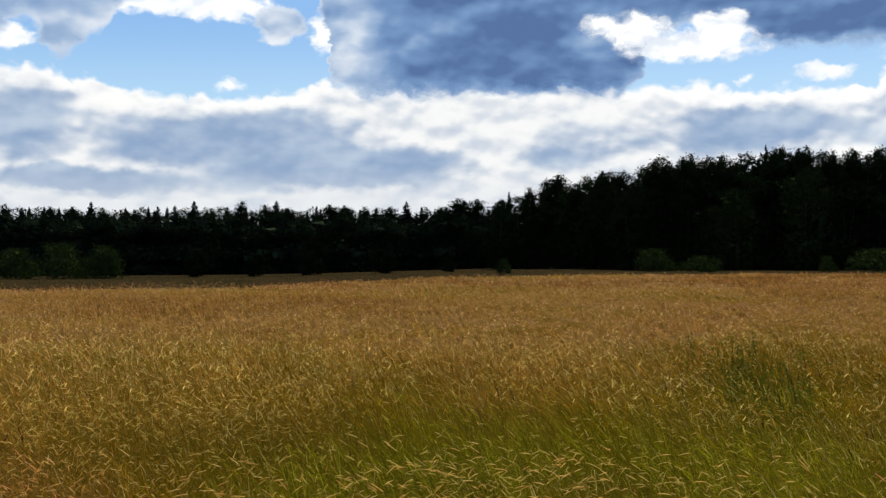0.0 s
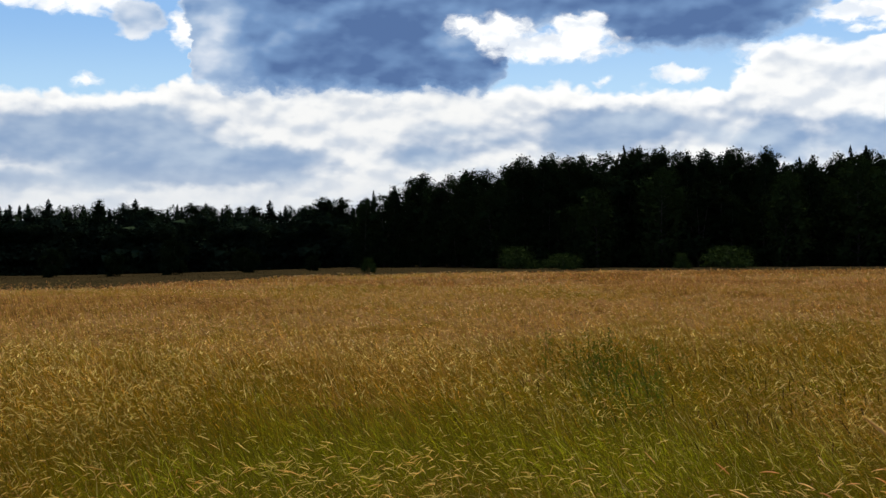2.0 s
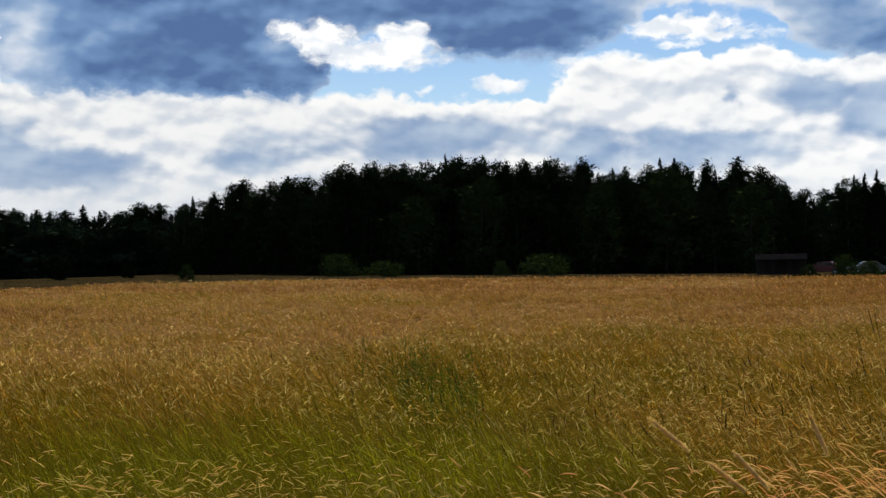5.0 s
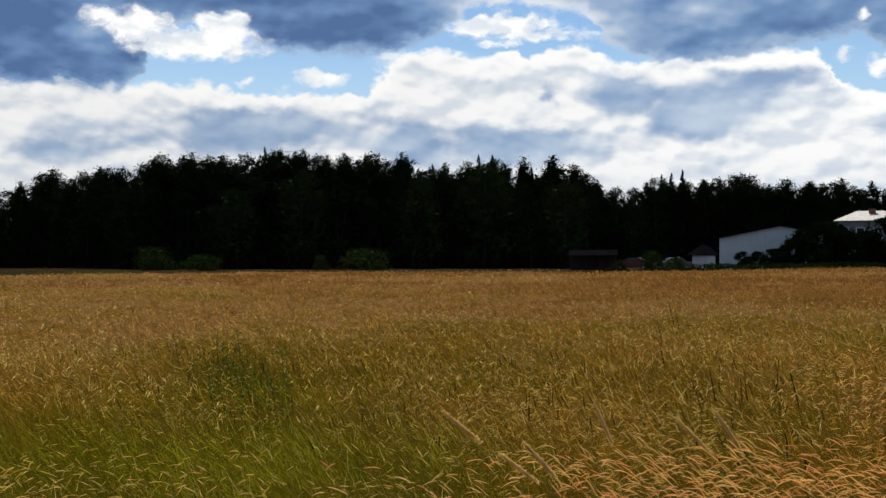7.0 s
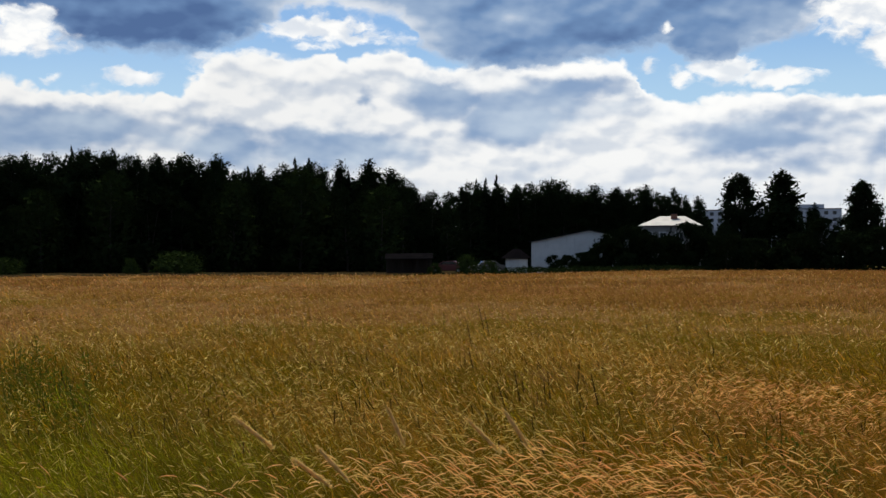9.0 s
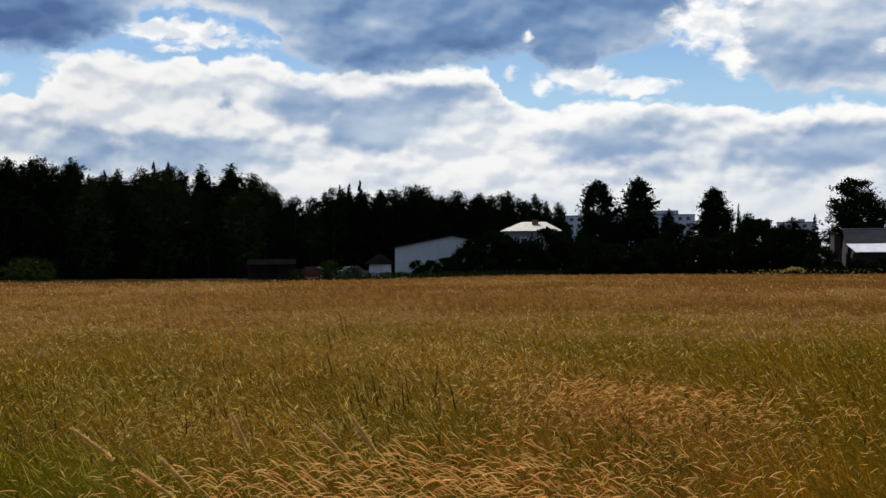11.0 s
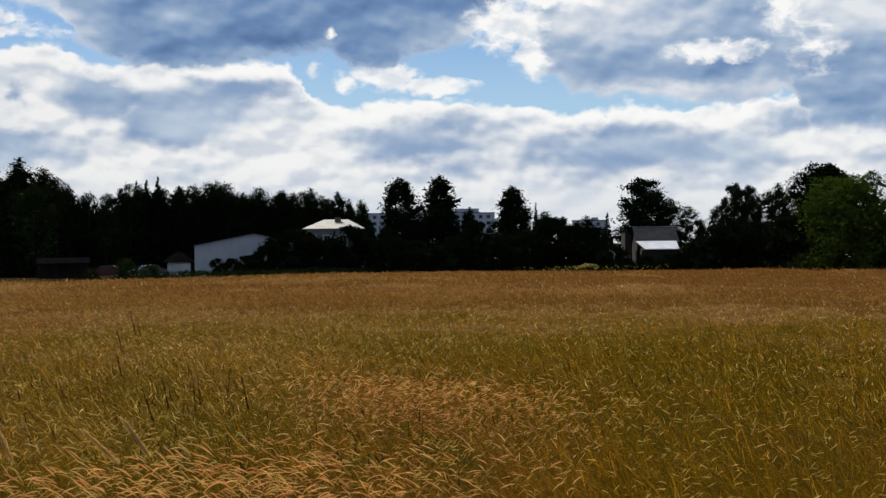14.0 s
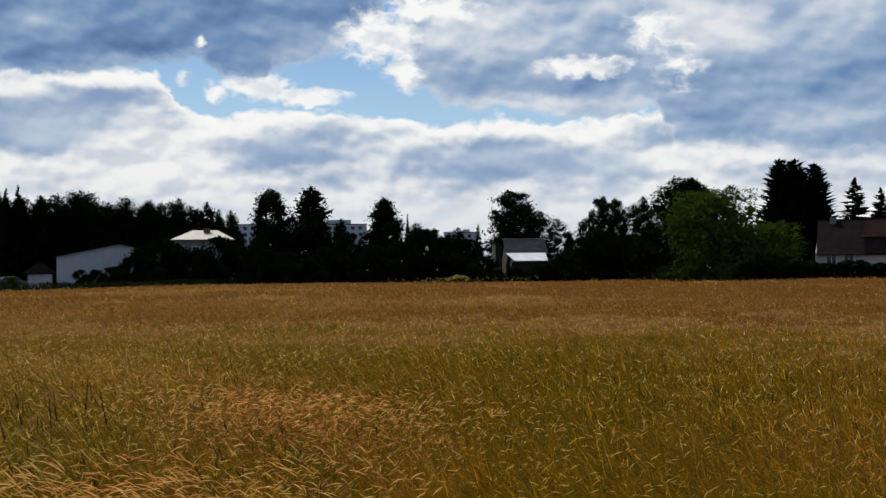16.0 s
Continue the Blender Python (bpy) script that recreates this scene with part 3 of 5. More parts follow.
RNG = np.random.default_rng(7)
WIND = math.atan2(0.47, -0.88)
GREEN = [(3.0, 9.6, 0.35, 1.2), (1.2, 7.6, 2.4, 1.9), (2.6, 6.6, 1.3, 1.4), (2.8, 11.5, 2.6, 1.8), (4.4, 10.0, 1.2, 1.0), (7.4, 8.6, 1.0, 0.8), (-1.0, 6.0, 1.4, 1.0)]
OLIVE = [(13.0, 6.0, 6.0, 4.0, 0.25), (20.0, 8.0, 9.0, 6.0, 0.12), (10.5, 18.0, 3.0, 2.5, 0.25), (20.0, 17.0, 4.0, 3.0, 0.2), (9.0, 3.2, 6.0, 4.5, 0.3), (17.0, 8.0, 8.0, 5.0, 0.1), (26.0, 10.0, 11.0, 6.0, 0.12), (13.5, 9.0, 3.0, 2.2, 0.15), (11.0, 15.0, 5.0, 3.0, 0.18)]


def lumps(x, y, f, seed):
    """Cheap smooth noise, about -1 to 1."""
    r = np.random.default_rng(seed)
    v = np.zeros_like(x)
    for k in range(7):
        a, ph, w = r.uniform(0, 6.28), r.uniform(0, 6.28), f * r.uniform(0.5, 2.0)
        v += np.sin((x * np.cos(a) + y * np.sin(a)) * w + ph + 1.3 * np.sin((x * np.sin(a) - y * np.cos(a)) * w * 0.7 + ph * 2))
    return v / 4.0


def dryness(x, y):
    """0 lush green, 1 ripe straw."""
    r = np.hypot(x, y)
    d = 0.64 + 0.25 * ease(r, 10, 42) + 0.2 * lumps(x, y, 0.5, 3) + 0.12 * lumps(x, y, 1.1, 5) * (1 - ease(r, 20, 35)) + 0.15 * lumps(x, y, 0.12, 4) + 0.16 * lumps(x, y, 0.22, 6) * ease(r, 18, 40)
    for cx, cy, sx, sy in GREEN:
        d -= 0.45 * np.exp(-(((x - cx) / sx) ** 2 + ((y - cy) / sy) ** 2))
    for cx, cy, sx, sy, much in OLIVE:
        d -= much * np.exp(-(((x - cx) / sx) ** 2 + ((y - cy) / sy) ** 2))
    d += 0.2 * ease(np.degrees(np.arctan2(x, y)), 38, 60) * ease(r, 12, 60) - 0.06 * ease(30 - np.degrees(np.arctan2(x, y)), 0, 30) * ease(r, 25, 50)
    d += 0.09 * ease(np.degrees(np.arctan2(x, y)), 5, 25)
    d += 0.16 * ease(r - field_edge(x, y), -38, -4) * ease(np.degrees(np.arctan2(x, y)), 12, 40)
    d += 0.12 * ease(-np.degrees(np.arctan2(x, y)), 2, 14) * (1 - ease(r, 20, 40)) + 0.14 * lumps(x, y, 2.2, 8) * (1 - ease(r, 9, 16))
    return np.clip(d, 0.42 * ease(np.degrees(np.arctan2(x, y)), 40, 50), 1.1)


def scatter(n, r0, r1, lo=-25, hi=82):
    a = np.radians(RNG.uniform(lo, hi, n))
    r = np.sqrt(RNG.uniform(r0 * r0, r1 * r1, n))
    return r * np.sin(a), r * np.cos(a)


def strands(x, y, high, bend, power, yaw, widths, sides, steps=None, base=0.0, lean=0.0):
    """Curved strands from the ground: each a ribbon (sides 1) or a thin tube (sides 3). widths: one per ring."""
    n, k = len(x), len(widths)
    s = np.linspace(0, 1, k) if steps is None else np.asarray(steps)
    ds = np.diff(s)
    mid = (s[1:] + s[:-1]) / 2
    th = bend[:, None] * mid[None] ** power + np.abs(RNG.normal(0, 1, (n, 1))) * lean
    up = np.concatenate([np.zeros((n, 1)), np.cumsum(np.cos(th) * ds, 1)], 1) * high[:, None]
    out = np.concatenate([np.zeros((n, 1)), np.cumsum(np.sin(th) * ds, 1)], 1) * high[:, None]
    P = np.stack([x[:, None] + out * np.cos(yaw)[:, None], y[:, None] + out * np.sin(yaw)[:, None], lie(x, y)[:, None] - 0.02 + base + up], -1)
    w = np.asarray(widths)[None, :] * RNG.uniform(0.75, 1.25, (n, 1))
    if sides == 1:
        t = yaw + np.pi / 2 + RNG.uniform(-1.1, 1.1, n)
        off = np.stack([np.cos(t), np.sin(t), np.zeros(n)], -1)[:, None, :] * w[:, :, None] / 2
        V = np.stack([P - off, P + off], 2).reshape(-1, 3)
        base = (np.arange(n) * k * 2)[:, None] + (np.arange(k - 1) * 2)[None]
        quads = np.stack([base, base + 1, base + 3, base + 2], -1).reshape(-1, 4)
        return V, quads, k * 2
    tht = np.concatenate([th[:, :1], th], 1)
    e1 = np.stack([-np.sin(yaw), np.cos(yaw), np.zeros(n)], -1)[:, None, :] * np.ones((1, k, 1))
    e2 = np.stack([np.cos(tht) * np.cos(yaw)[:, None], np.cos(tht) * np.sin(yaw)[:, None], -np.sin(tht)], -1)
    ring = [P + (e1 * math.cos(q) + e2 * math.sin(q)) * w[:, :, None] / 2 for q in (0.5, 2.6, 4.7)]
    V = np.stack(ring, 2).reshape(-1, 3)
    base = (np.arange(n) * k * 3)[:, None] + (np.arange(k - 1) * 3)[None]
    quads = np.concatenate([np.stack([base + i, base + (i + 1) % 3, base + 3 + (i + 1) % 3, base + 3 + i], -1).reshape(-1, 4) for i in range(3)])
    return V, quads, k * 3


def grass_stuff(name, label, x, y, high, bend, power, widths, sides, mat, spread=0.5, lift=0.0, steps=None, stem=0, base=0.0, lean=0.0):
    """stem: how many of the lower rings are bare stalk."""
    yaw = WIND + RNG.normal(0, spread, len(x))
    V, Q, per = strands(x, y, high, bend, power, yaw, widths, sides, steps, base, lean)
    dry = np.repeat(dryness(x, y) + lift, per)
    index = np.tile(np.tile(np.arange(len(widths) - 1) < stem, len(x)), sides).astype(int) if stem else None
    ob = new(name, mesh_np(name, V, Q, dry=dry, mats=(mat, M_STALK), index=index, smooth=sides > 1))
    return tagged(ob, label, "grass", kind="stuff")


def keep(x, y, chance):
    """Thins a scatter by a chance for each place."""
    k = RNG.uniform(0, 1, len(x)) < chance
    return x[k], y[k]


def build_meadow():
    tall = lambda x, y: 1 + 0.10 * lumps(x, y, 0.35, 11) + 0.07 * lumps(x, y, 1.4, 12) + 0.08 * lumps(x, y, 0.1, 13)
    # leafy blades, ever sparser outwards; far off only their upper ends stand out of the closed sward
    for label, n, r0, r1, lo, hi, h0, h1, b0, b1, base, w in (
        ("dense olive green meadow grass blades", 44000, 1.45, 7.5, -28, 85, 0.34, 0.74, 0.1, 1.6, 0.0, (0.0036, 0.0028, 0.0006)),
        ("dense olive and straw coloured meadow grass", 104000, 7.2, 23, -26, 83, 0.40, 0.80, 0.5, 2.2, 0.0, (0.0046, 0.0032, 0.001)),
        ("ripe brown meadow grass in mid field", 110000, 14, 42, -25, 82, 0.16, 0.42, 0.5, 1.9, 0.3, (0.011, 0.003)),
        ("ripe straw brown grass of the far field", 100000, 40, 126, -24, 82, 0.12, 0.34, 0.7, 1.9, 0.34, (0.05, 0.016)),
        ("low grass round the viewer's standing place", 30000, 0.75, 12, 85, 332, 0.3, 0.62, 0.1, 1.3, 0.0, (0.012, 0.002)),
    ):
        x, y = scatter(n, r0, r1, lo, hi)
        x, y = keep(x, y, (np.hypot(x, y) < field_edge(x, y)) * (1 - ease(np.hypot(x, y), 12, 23) * (r1 == 23)))
        n = len(x)
        h = RNG.uniform(h0, h1, n) * tall(x, y)
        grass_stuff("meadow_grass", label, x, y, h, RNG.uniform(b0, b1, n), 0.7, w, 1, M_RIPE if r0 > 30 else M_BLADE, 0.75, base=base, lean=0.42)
    # their short bowed upper leaves, a tangle blown one way
    for n, r0, r1, w in ((74000, 1.8, 8, (0.0034, 0.001)), (135000, 7.5, 23, (0.005, 0.0016))):
        x, y = scatter(n, r0, r1)
        x, y = keep(x, y, 1 - ease(np.hypot(x, y), 12, 23))
        n = len(x)
        grass_stuff("grass_leaves", "tangled short bowed leaves of the meadow grass", x, y, RNG.uniform(0.08, 0.24, n), RNG.uniform(0.3, 1.5, n), 0.5, w, 1, M_BLADE, 0.5, 0.0, base=(RNG.uniform(0.2, 0.55, n) * tall(x, y))[:, None], lean=0.5)
    # broken bits of ripe heads and stems that catch the light
    for n, r0, r1, w in ((15000, 2.4, 8, (0.002, 0.001)), (26000, 7.5, 17, (0.0036, 0.0018))):
        x, y = scatter(n, r0, r1)
        x, y = keep(x, y, np.clip(0.5 + 0.6 * lumps(x, y, 1.1, 25), 0.05, 1) * (1 - 0.68 * ease(np.degrees(np.arctan2(x, y)), 44, 64)))
        n = len(x)
        grass_stuff("dry_stalks", "short straw bits blown over in the grass", x, y, RNG.uniform(0.04, 0.13, n), RNG.uniform(0.2, 1.2, n), 0.5, w, 1, M_HEAD, 0.7, -0.2, base=(RNG.uniform(0.3, 0.62, n) * tall(x, y))[:, None], lean=0.8)
    # thin dry stalks lying every way between the blades
    for n, r0, r1, w in ((9000, 2.2, 8, (0.0024, 0.0012)), (20000, 7.5, 18, (0.004, 0.002))):
        x, y = scatter(n, r0, r1)
        x, y = keep(x, y, (0.15 + 0.9 * dryness(x, y)) * (1 - 0.75 * ease(np.degrees(np.arctan2(x, y)), 46, 64)))
        n = len(x)
        grass_stuff("dry_stalks", "thin pale dry stalks tangled in the grass", x, y, RNG.uniform(0.15, 0.5, n), RNG.uniform(0.3, 1.7, n), 0.3, w, 1, M_STALK, 0.9, 0.1, base=RNG.uniform(0.15, 0.4, n)[:, None])
    # the closed sward beneath them
    a = np.radians(np.arange(-27, 84.01, 0.37))
    f = np.linspace(0, 1, 150) ** 1.7
    R = 11 + (field_edge(np.sin(a), np.cos(a)) - 0.4 - 11)[None] * f[:, None]
    X, Y = R * np.sin(a), R * np.cos(a)
    Z = lie(X, Y) + ease(R, 11.5, 19) * (0.42 * tall(X, Y) + RNG.normal(0, 0.035, X.shape) + 0.06 * lumps(X, Y, 2.0, 41)) - 0.04
    Z[0], Z[-1], Z[:, 0], Z[:, -1] = lie(X[0], Y[0]) - 0.05, lie(X[-1], Y[-1]) - 0.05, lie(X[:, 0], Y[:, 0]) - 0.05, lie(X[:, -1], Y[:, -1]) - 0.05
    i, j = np.meshgrid(np.arange(len(f) - 1), np.arange(len(a) - 1), indexing="ij")
    k = i * len(a) + j
    Q = np.stack([k, k + len(a), k + len(a) + 1, k + 1], -1).reshape(-1, 4)
    V = np.stack([X, Y, Z], -1).reshape(-1, 3)
    tagged(new("sward", mesh_np("sward", V, Q, dry=dryness(V[:, 0], V[:, 1]), mats=(M_SWARD,), smooth=True)), "closed brown sward of the ripe meadow", "grass", kind="stuff")
    # short grass between the field and the woods, its shade held in the colour
    x, y = scatter(60000, 44, 285, -24, 48)
    x, y = keep(x, y, (np.hypot(x, y) > field_edge(x, y) + 1) & (np.hypot(x, y) < 148 + 130 * ease(12 - np.degrees(np.arctan2(x, y)), 0, 9)))
    n = len(x)
    grass_stuff("verge_grass", "short grass before the woods, darkened as if in shade", x, y, RNG.uniform(0.05, 0.13, n), RNG.uniform(0.4, 1.6, n), 1.0, (0.05, 0.02), 1, M_VERGE, 1.5)
    # ripe nodding seed heads on thin stems
    st = (0, 0.935, 0.945, 0.965, 0.985, 1.0)
    for n, r0, r1, w, sides, steps, stem in (
        (24000, 2.6, 8, (0.0009, 0.0008, 0.0022, 0.0031, 0.0026, 0.0008), 3, st, 2),
        (66000, 7.8, 23, (0.001, 0.001, 0.0066, 0.002), 1, (0, 0.925, 0.962, 1.0), 1),
        (70000, 14, 44, (0.002, 0.0095, 0.004), 1, (0, 0.9, 1.0), 1),
        (56000, 43, 124, (0.012, 0.028, 0.014), 1, (0, 0.87, 1.0), 1),
    ):
        x, y = scatter(n, r0, r1)
        x, y = keep(x, y, np.clip(-0.1 + 1.25 * dryness(x, y) + 0.5 * lumps(x, y, 0.9, 21) + 0.35 * lumps(x, y, 2.6, 22), 0.06, 1) * (1 - 0.68 * ease(np.degrees(np.arctan2(x, y)), 44, 64)) * (np.hypot(x, y) < field_edge(x, y)) * (1 - ease(np.hypot(x, y), 13, 23) * (r1 == 23)))
        n = len(x)
        h = (RNG.uniform(0.5, 0.92, n) if r1 < 30 else RNG.uniform(0.56, 0.76, n)) * tall(x, y) * (0.72 + 0.28 * ease(field_edge(x, y) - np.hypot(x, y), 0, 8))
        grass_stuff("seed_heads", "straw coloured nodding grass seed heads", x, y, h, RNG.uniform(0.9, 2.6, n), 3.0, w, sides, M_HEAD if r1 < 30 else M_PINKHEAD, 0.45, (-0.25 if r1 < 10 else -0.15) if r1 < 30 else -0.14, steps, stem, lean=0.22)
    # the haze of fine loose panicles
    for n, r0, r1, size in ((90000, 3.0, 8, 0.0065), (120000, 8, 20, 0.012), (45000, 20, 45, 0.03)):
        x, y = scatter(n // 5, r0, r1)
        x, y = keep(x, y, 1.15 * dryness(x, y) * (1 - 0.6 * ease(np.degrees(np.arctan2(x, y)), 48, 66)))
        n = len(x) * 5
        x, y = np.repeat(x, 5) + RNG.normal(0, 0.035, n), np.repeat(y, 5) + RNG.normal(0, 0.035, n)
        z = np.repeat(RNG.uniform(0.45, 0.78, n // 5) * tall(x[::5], y[::5]), 5) + RNG.normal(0, 0.05, len(x))
        V, Q = leaf_sprays(np.stack([x, y, lie(x, y) + z], -1), size, RNG)
        ob = new("grass_panicles", mesh_np("grass_panicles", V, Q, dry=np.repeat(dryness(x, y), 3), mats=(M_PANICLE,)))
        tagged(ob, "brown haze of loose grass panicles", "grass", kind="stuff")
    # tall reed grass in loose stands near by
    xs, ys = [], []
    for az, d, s, n in ((31, 4.4, 0.4, 80), (36, 4.7, 0.5, 420), (41, 4.6, 0.55, 560), (45, 4.5, 0.5, 360), (48.5, 4.4, 0.3, 50), (55.5, 4.7, 0.16, 30), (-19.5, 4.6, 0.22, 36)):
        cx, cy = seen_at(az, d)
        xs.append(cx + RNG.normal(0, s, n))
        ys.append(cy + RNG.normal(0, s * 0.7, n))
    x, y = np.concatenate(xs), np.concatenate(ys)
    k = np.hypot(x, y) > 2.3
    x, y = x[k], y[k]
    n = len(x)
    st = (0, 0.6, 0.915, 0.925, 0.938, 0.955, 0.972, 0.987, 1.0)
    grass_stuff("reed_grass", "tall ripe reed grass with bowed cream plumes", x, y, RNG.uniform(0.62, 0.98, n), RNG.uniform(0.9, 2.6, n), 5.0, (0.0014, 0.0012, 0.001, 0.0016, 0.0034, 0.0044, 0.004, 0.003, 0.001), 3, M_REED, 0.5, -0.12, st, 3)
    # a lighter patch of finer grass behind them
    cx, cy = seen_at(50.3, 8.0)
    n = 2200
    x, y = cx + RNG.normal(0, 0.34, n), cy + RNG.normal(0, 0.7, n)
    grass_stuff("seed_heads", "pinkish straw tuft of fine nodding grass", x, y, RNG.uniform(0.5, 0.9, n), RNG.uniform(1.0, 2.8, n), 4.0, (0.0008, 0.0008, 0.0032, 0.0046, 0.0016), 3, M_REED, 0.5, 0.0, (0, 0.93, 0.945, 0.97, 1.0), 2)
    # dark upright spikes
    x, y = scatter(3000, 4.0, 15)
    x, y = keep(x, y, np.clip(0.25 + 0.6 * lumps(x, y, 0.7, 31), 0, 1) * (0.35 + 0.65 * ease(np.degrees(np.arctan2(x, y)), 8, 24)))
    n = len(x)
    grass_stuff("timothy_grass", "dark upright timothy spikes among the grass", x, y, RNG.uniform(0.62, 0.86, n), RNG.uniform(0.0, 0.7, n), 1.4, (0.0012, 0.0012, 0.0062, 0.0066, 0.003), 3, M_TIMOTHY, 1.0, 0.0, (0, 0.90, 0.915, 0.985, 1.0), 1)


build_meadow()

# ---- trees ----
def tube(path, radii, sides=6):
    path, k = np.asarray(path, float), len(path)
    V = []
    for i in range(k):
        t = path[min(i + 1, k - 1)] - path[max(i - 1, 0)]
        t = t / np.linalg.norm(t)
        a = np.cross(t, (0.3, 0.9, 0.1))
        a /= np.linalg.norm(a)
        b = np.cross(t, a)
        for q in range(sides):
            g = 2 * math.pi * q / sides
            V.append(path[i] + (a * math.cos(g) + b * math.sin(g)) * radii[i])
    Q = [(i * sides + q, i * sides + (q + 1) % sides, (i + 1) * sides + (q + 1) % sides, (i + 1) * sides + q) for i in range(k - 1) for q in range(sides)]
    return np.array(V), np.array(Q)


def join(pieces):
    V, Q, o = [], [], 0
    for v, q in pieces:
        V.append(v)
        Q.append(q + o)
        o += len(v)
    return np.concatenate(V), np.concatenate(Q)


def broadleaf(seed, width=0.42, base=0.12, count=2000, size=0.5, shape="round", stems=1, lobes=16, airy=0.0, droop=0.0, grain=0.55):
    """A leafy tree one unit (15 m) high: wood and leaf sprays as arrays. shape gives the crown's profile."""
    rng = np.random.default_rng(seed)
    H = 15.0
    prof = {
        "round": lambda h: math.sin(math.pi * min(1, (h * 0.86 + 0.12))) ** 0.6,
        "cone": lambda h: max(0.04, (1 - h)) ** 0.75 * min(1, h * 6 + 0.5),
        "column": lambda h: min(1, h * 5 + 0.4) * max(0.05, 1 - h ** 2.5) ** 0.6,
        "dome": lambda h: max(0.0, 1 - h * h) ** 0.5,
    }[shape]
    wood, pts = [], []
    for s in range(stems):
        lean = rng.normal(0, 0.035 + 0.05 * (stems > 1), 2)
        path = [np.array([lean[0] * z + 0.12 * math.sin(z * 0.7 + s), lean[1] * z + 0.1 * math.cos(z * 0.6 + s * 2), z]) for z in np.linspace(-0.2, H * 0.86, 7)]
        wood.append(tube(path, np.linspace(0.2, 0.03, 7) / (1 + 0.4 * (stems > 1))))
        path = np.array(path)
        for i in range(lobes // stems):
            h = (i + rng.uniform(0.2, 0.9)) / (lobes // stems)
            z = H * (base + (0.97 - base) * h)
            ax = np.array([np.interp(min(z, H * 0.86), path[:, 2], path[:, 0]), np.interp(min(z, H * 0.86), path[:, 2], path[:, 1]), min(z, H * 0.88) - H * 0.07])
            ang = i * 2.4 + rng.uniform(-0.5, 0.5)
            rad = H * width / 2 * prof(h) * rng.uniform(0.45, 0.85)
            tip = np.array([ax[0] + rad * math.cos(ang), ax[1] + rad * math.sin(ang), z])
            wood.append(tube([ax, (ax + tip) / 2 + (0, 0, 0.2), tip], [0.07 * (1.2 - h), 0.045 * (1.2 - h), 0.012], 3))
            lr = max(0.5, H * width * 0.26 * (0.55 + 0.6 * prof(h)) * rng.uniform(0.8, 1.15)) * (1 - 0.25 * airy)
            m = int(count / lobes * (0.5 + prof(h)) / 1.2)
            v = rng.normal(0, 1, (m, 3))
            v /= np.linalg.norm(v, axis=1)[:, None]
            rr = rng.uniform(0.15, 1.0, m) ** 0.45 * (1 + 0.25 * rng.normal(0, 1, m) * (0.35 + airy))
            pts.append(tip + v * rr[:, None] * lr * np.array([1, 1, 0.8 if shape != "cone" else 1.1]))
    if shape != "dome":
        # a ragged leader over the lobes
        for p in pts:
            p[:, 2] = np.minimum(p[:, 2], H * rng.uniform(0.93, 0.97, len(p)))
        f = rng.uniform(0, 1, 130)
        g = rng.uniform(0, 6.283, 130)
        blunt = 1.0 if shape == "round" else 0.0
        r = (0.1 + 0.3 * blunt + (1.1 + blunt) * (1 - f)) * rng.uniform(0.2, 1.0, 130)
        pts.append(np.stack([path[-1][0] + r * np.cos(g), path[-1][1] + r * np.sin(g), H * (0.84 + 0.06 * blunt + (0.16 - 0.06 * blunt) * f)], -1))
    core = np.concatenate([p[: max(1, int(len(p) * 0.12))] * 0.5 + p.mean(0) * 0.5 for p in pts])
    P = np.concatenate(pts)
    P = P[P[:, 2] < H * 1.01]
    P[:, 2] = np.maximum(P[:, 2], base * H * 0.35)
    top = P[:, 2].max()
    P[:, 2] *= H / top
    low, crest = P[P[:, 2] < H * 0.55], P[P[:, 2] >= H * 0.55]
    low = low[: : 2] if shape != "dome" else low
    fine = np.concatenate([crest, crest + rng.normal(0, 0.22, crest.shape)])
    core = core[core[:, 2] < H * 0.9] * (1, 1, H / max(top, H))
    return join(wood), join([leaf_sprays(low, size, rng, droop), leaf_sprays(fine, size * grain, rng, droop), leaf_sprays(core, size * (2.6 - airy), rng)])


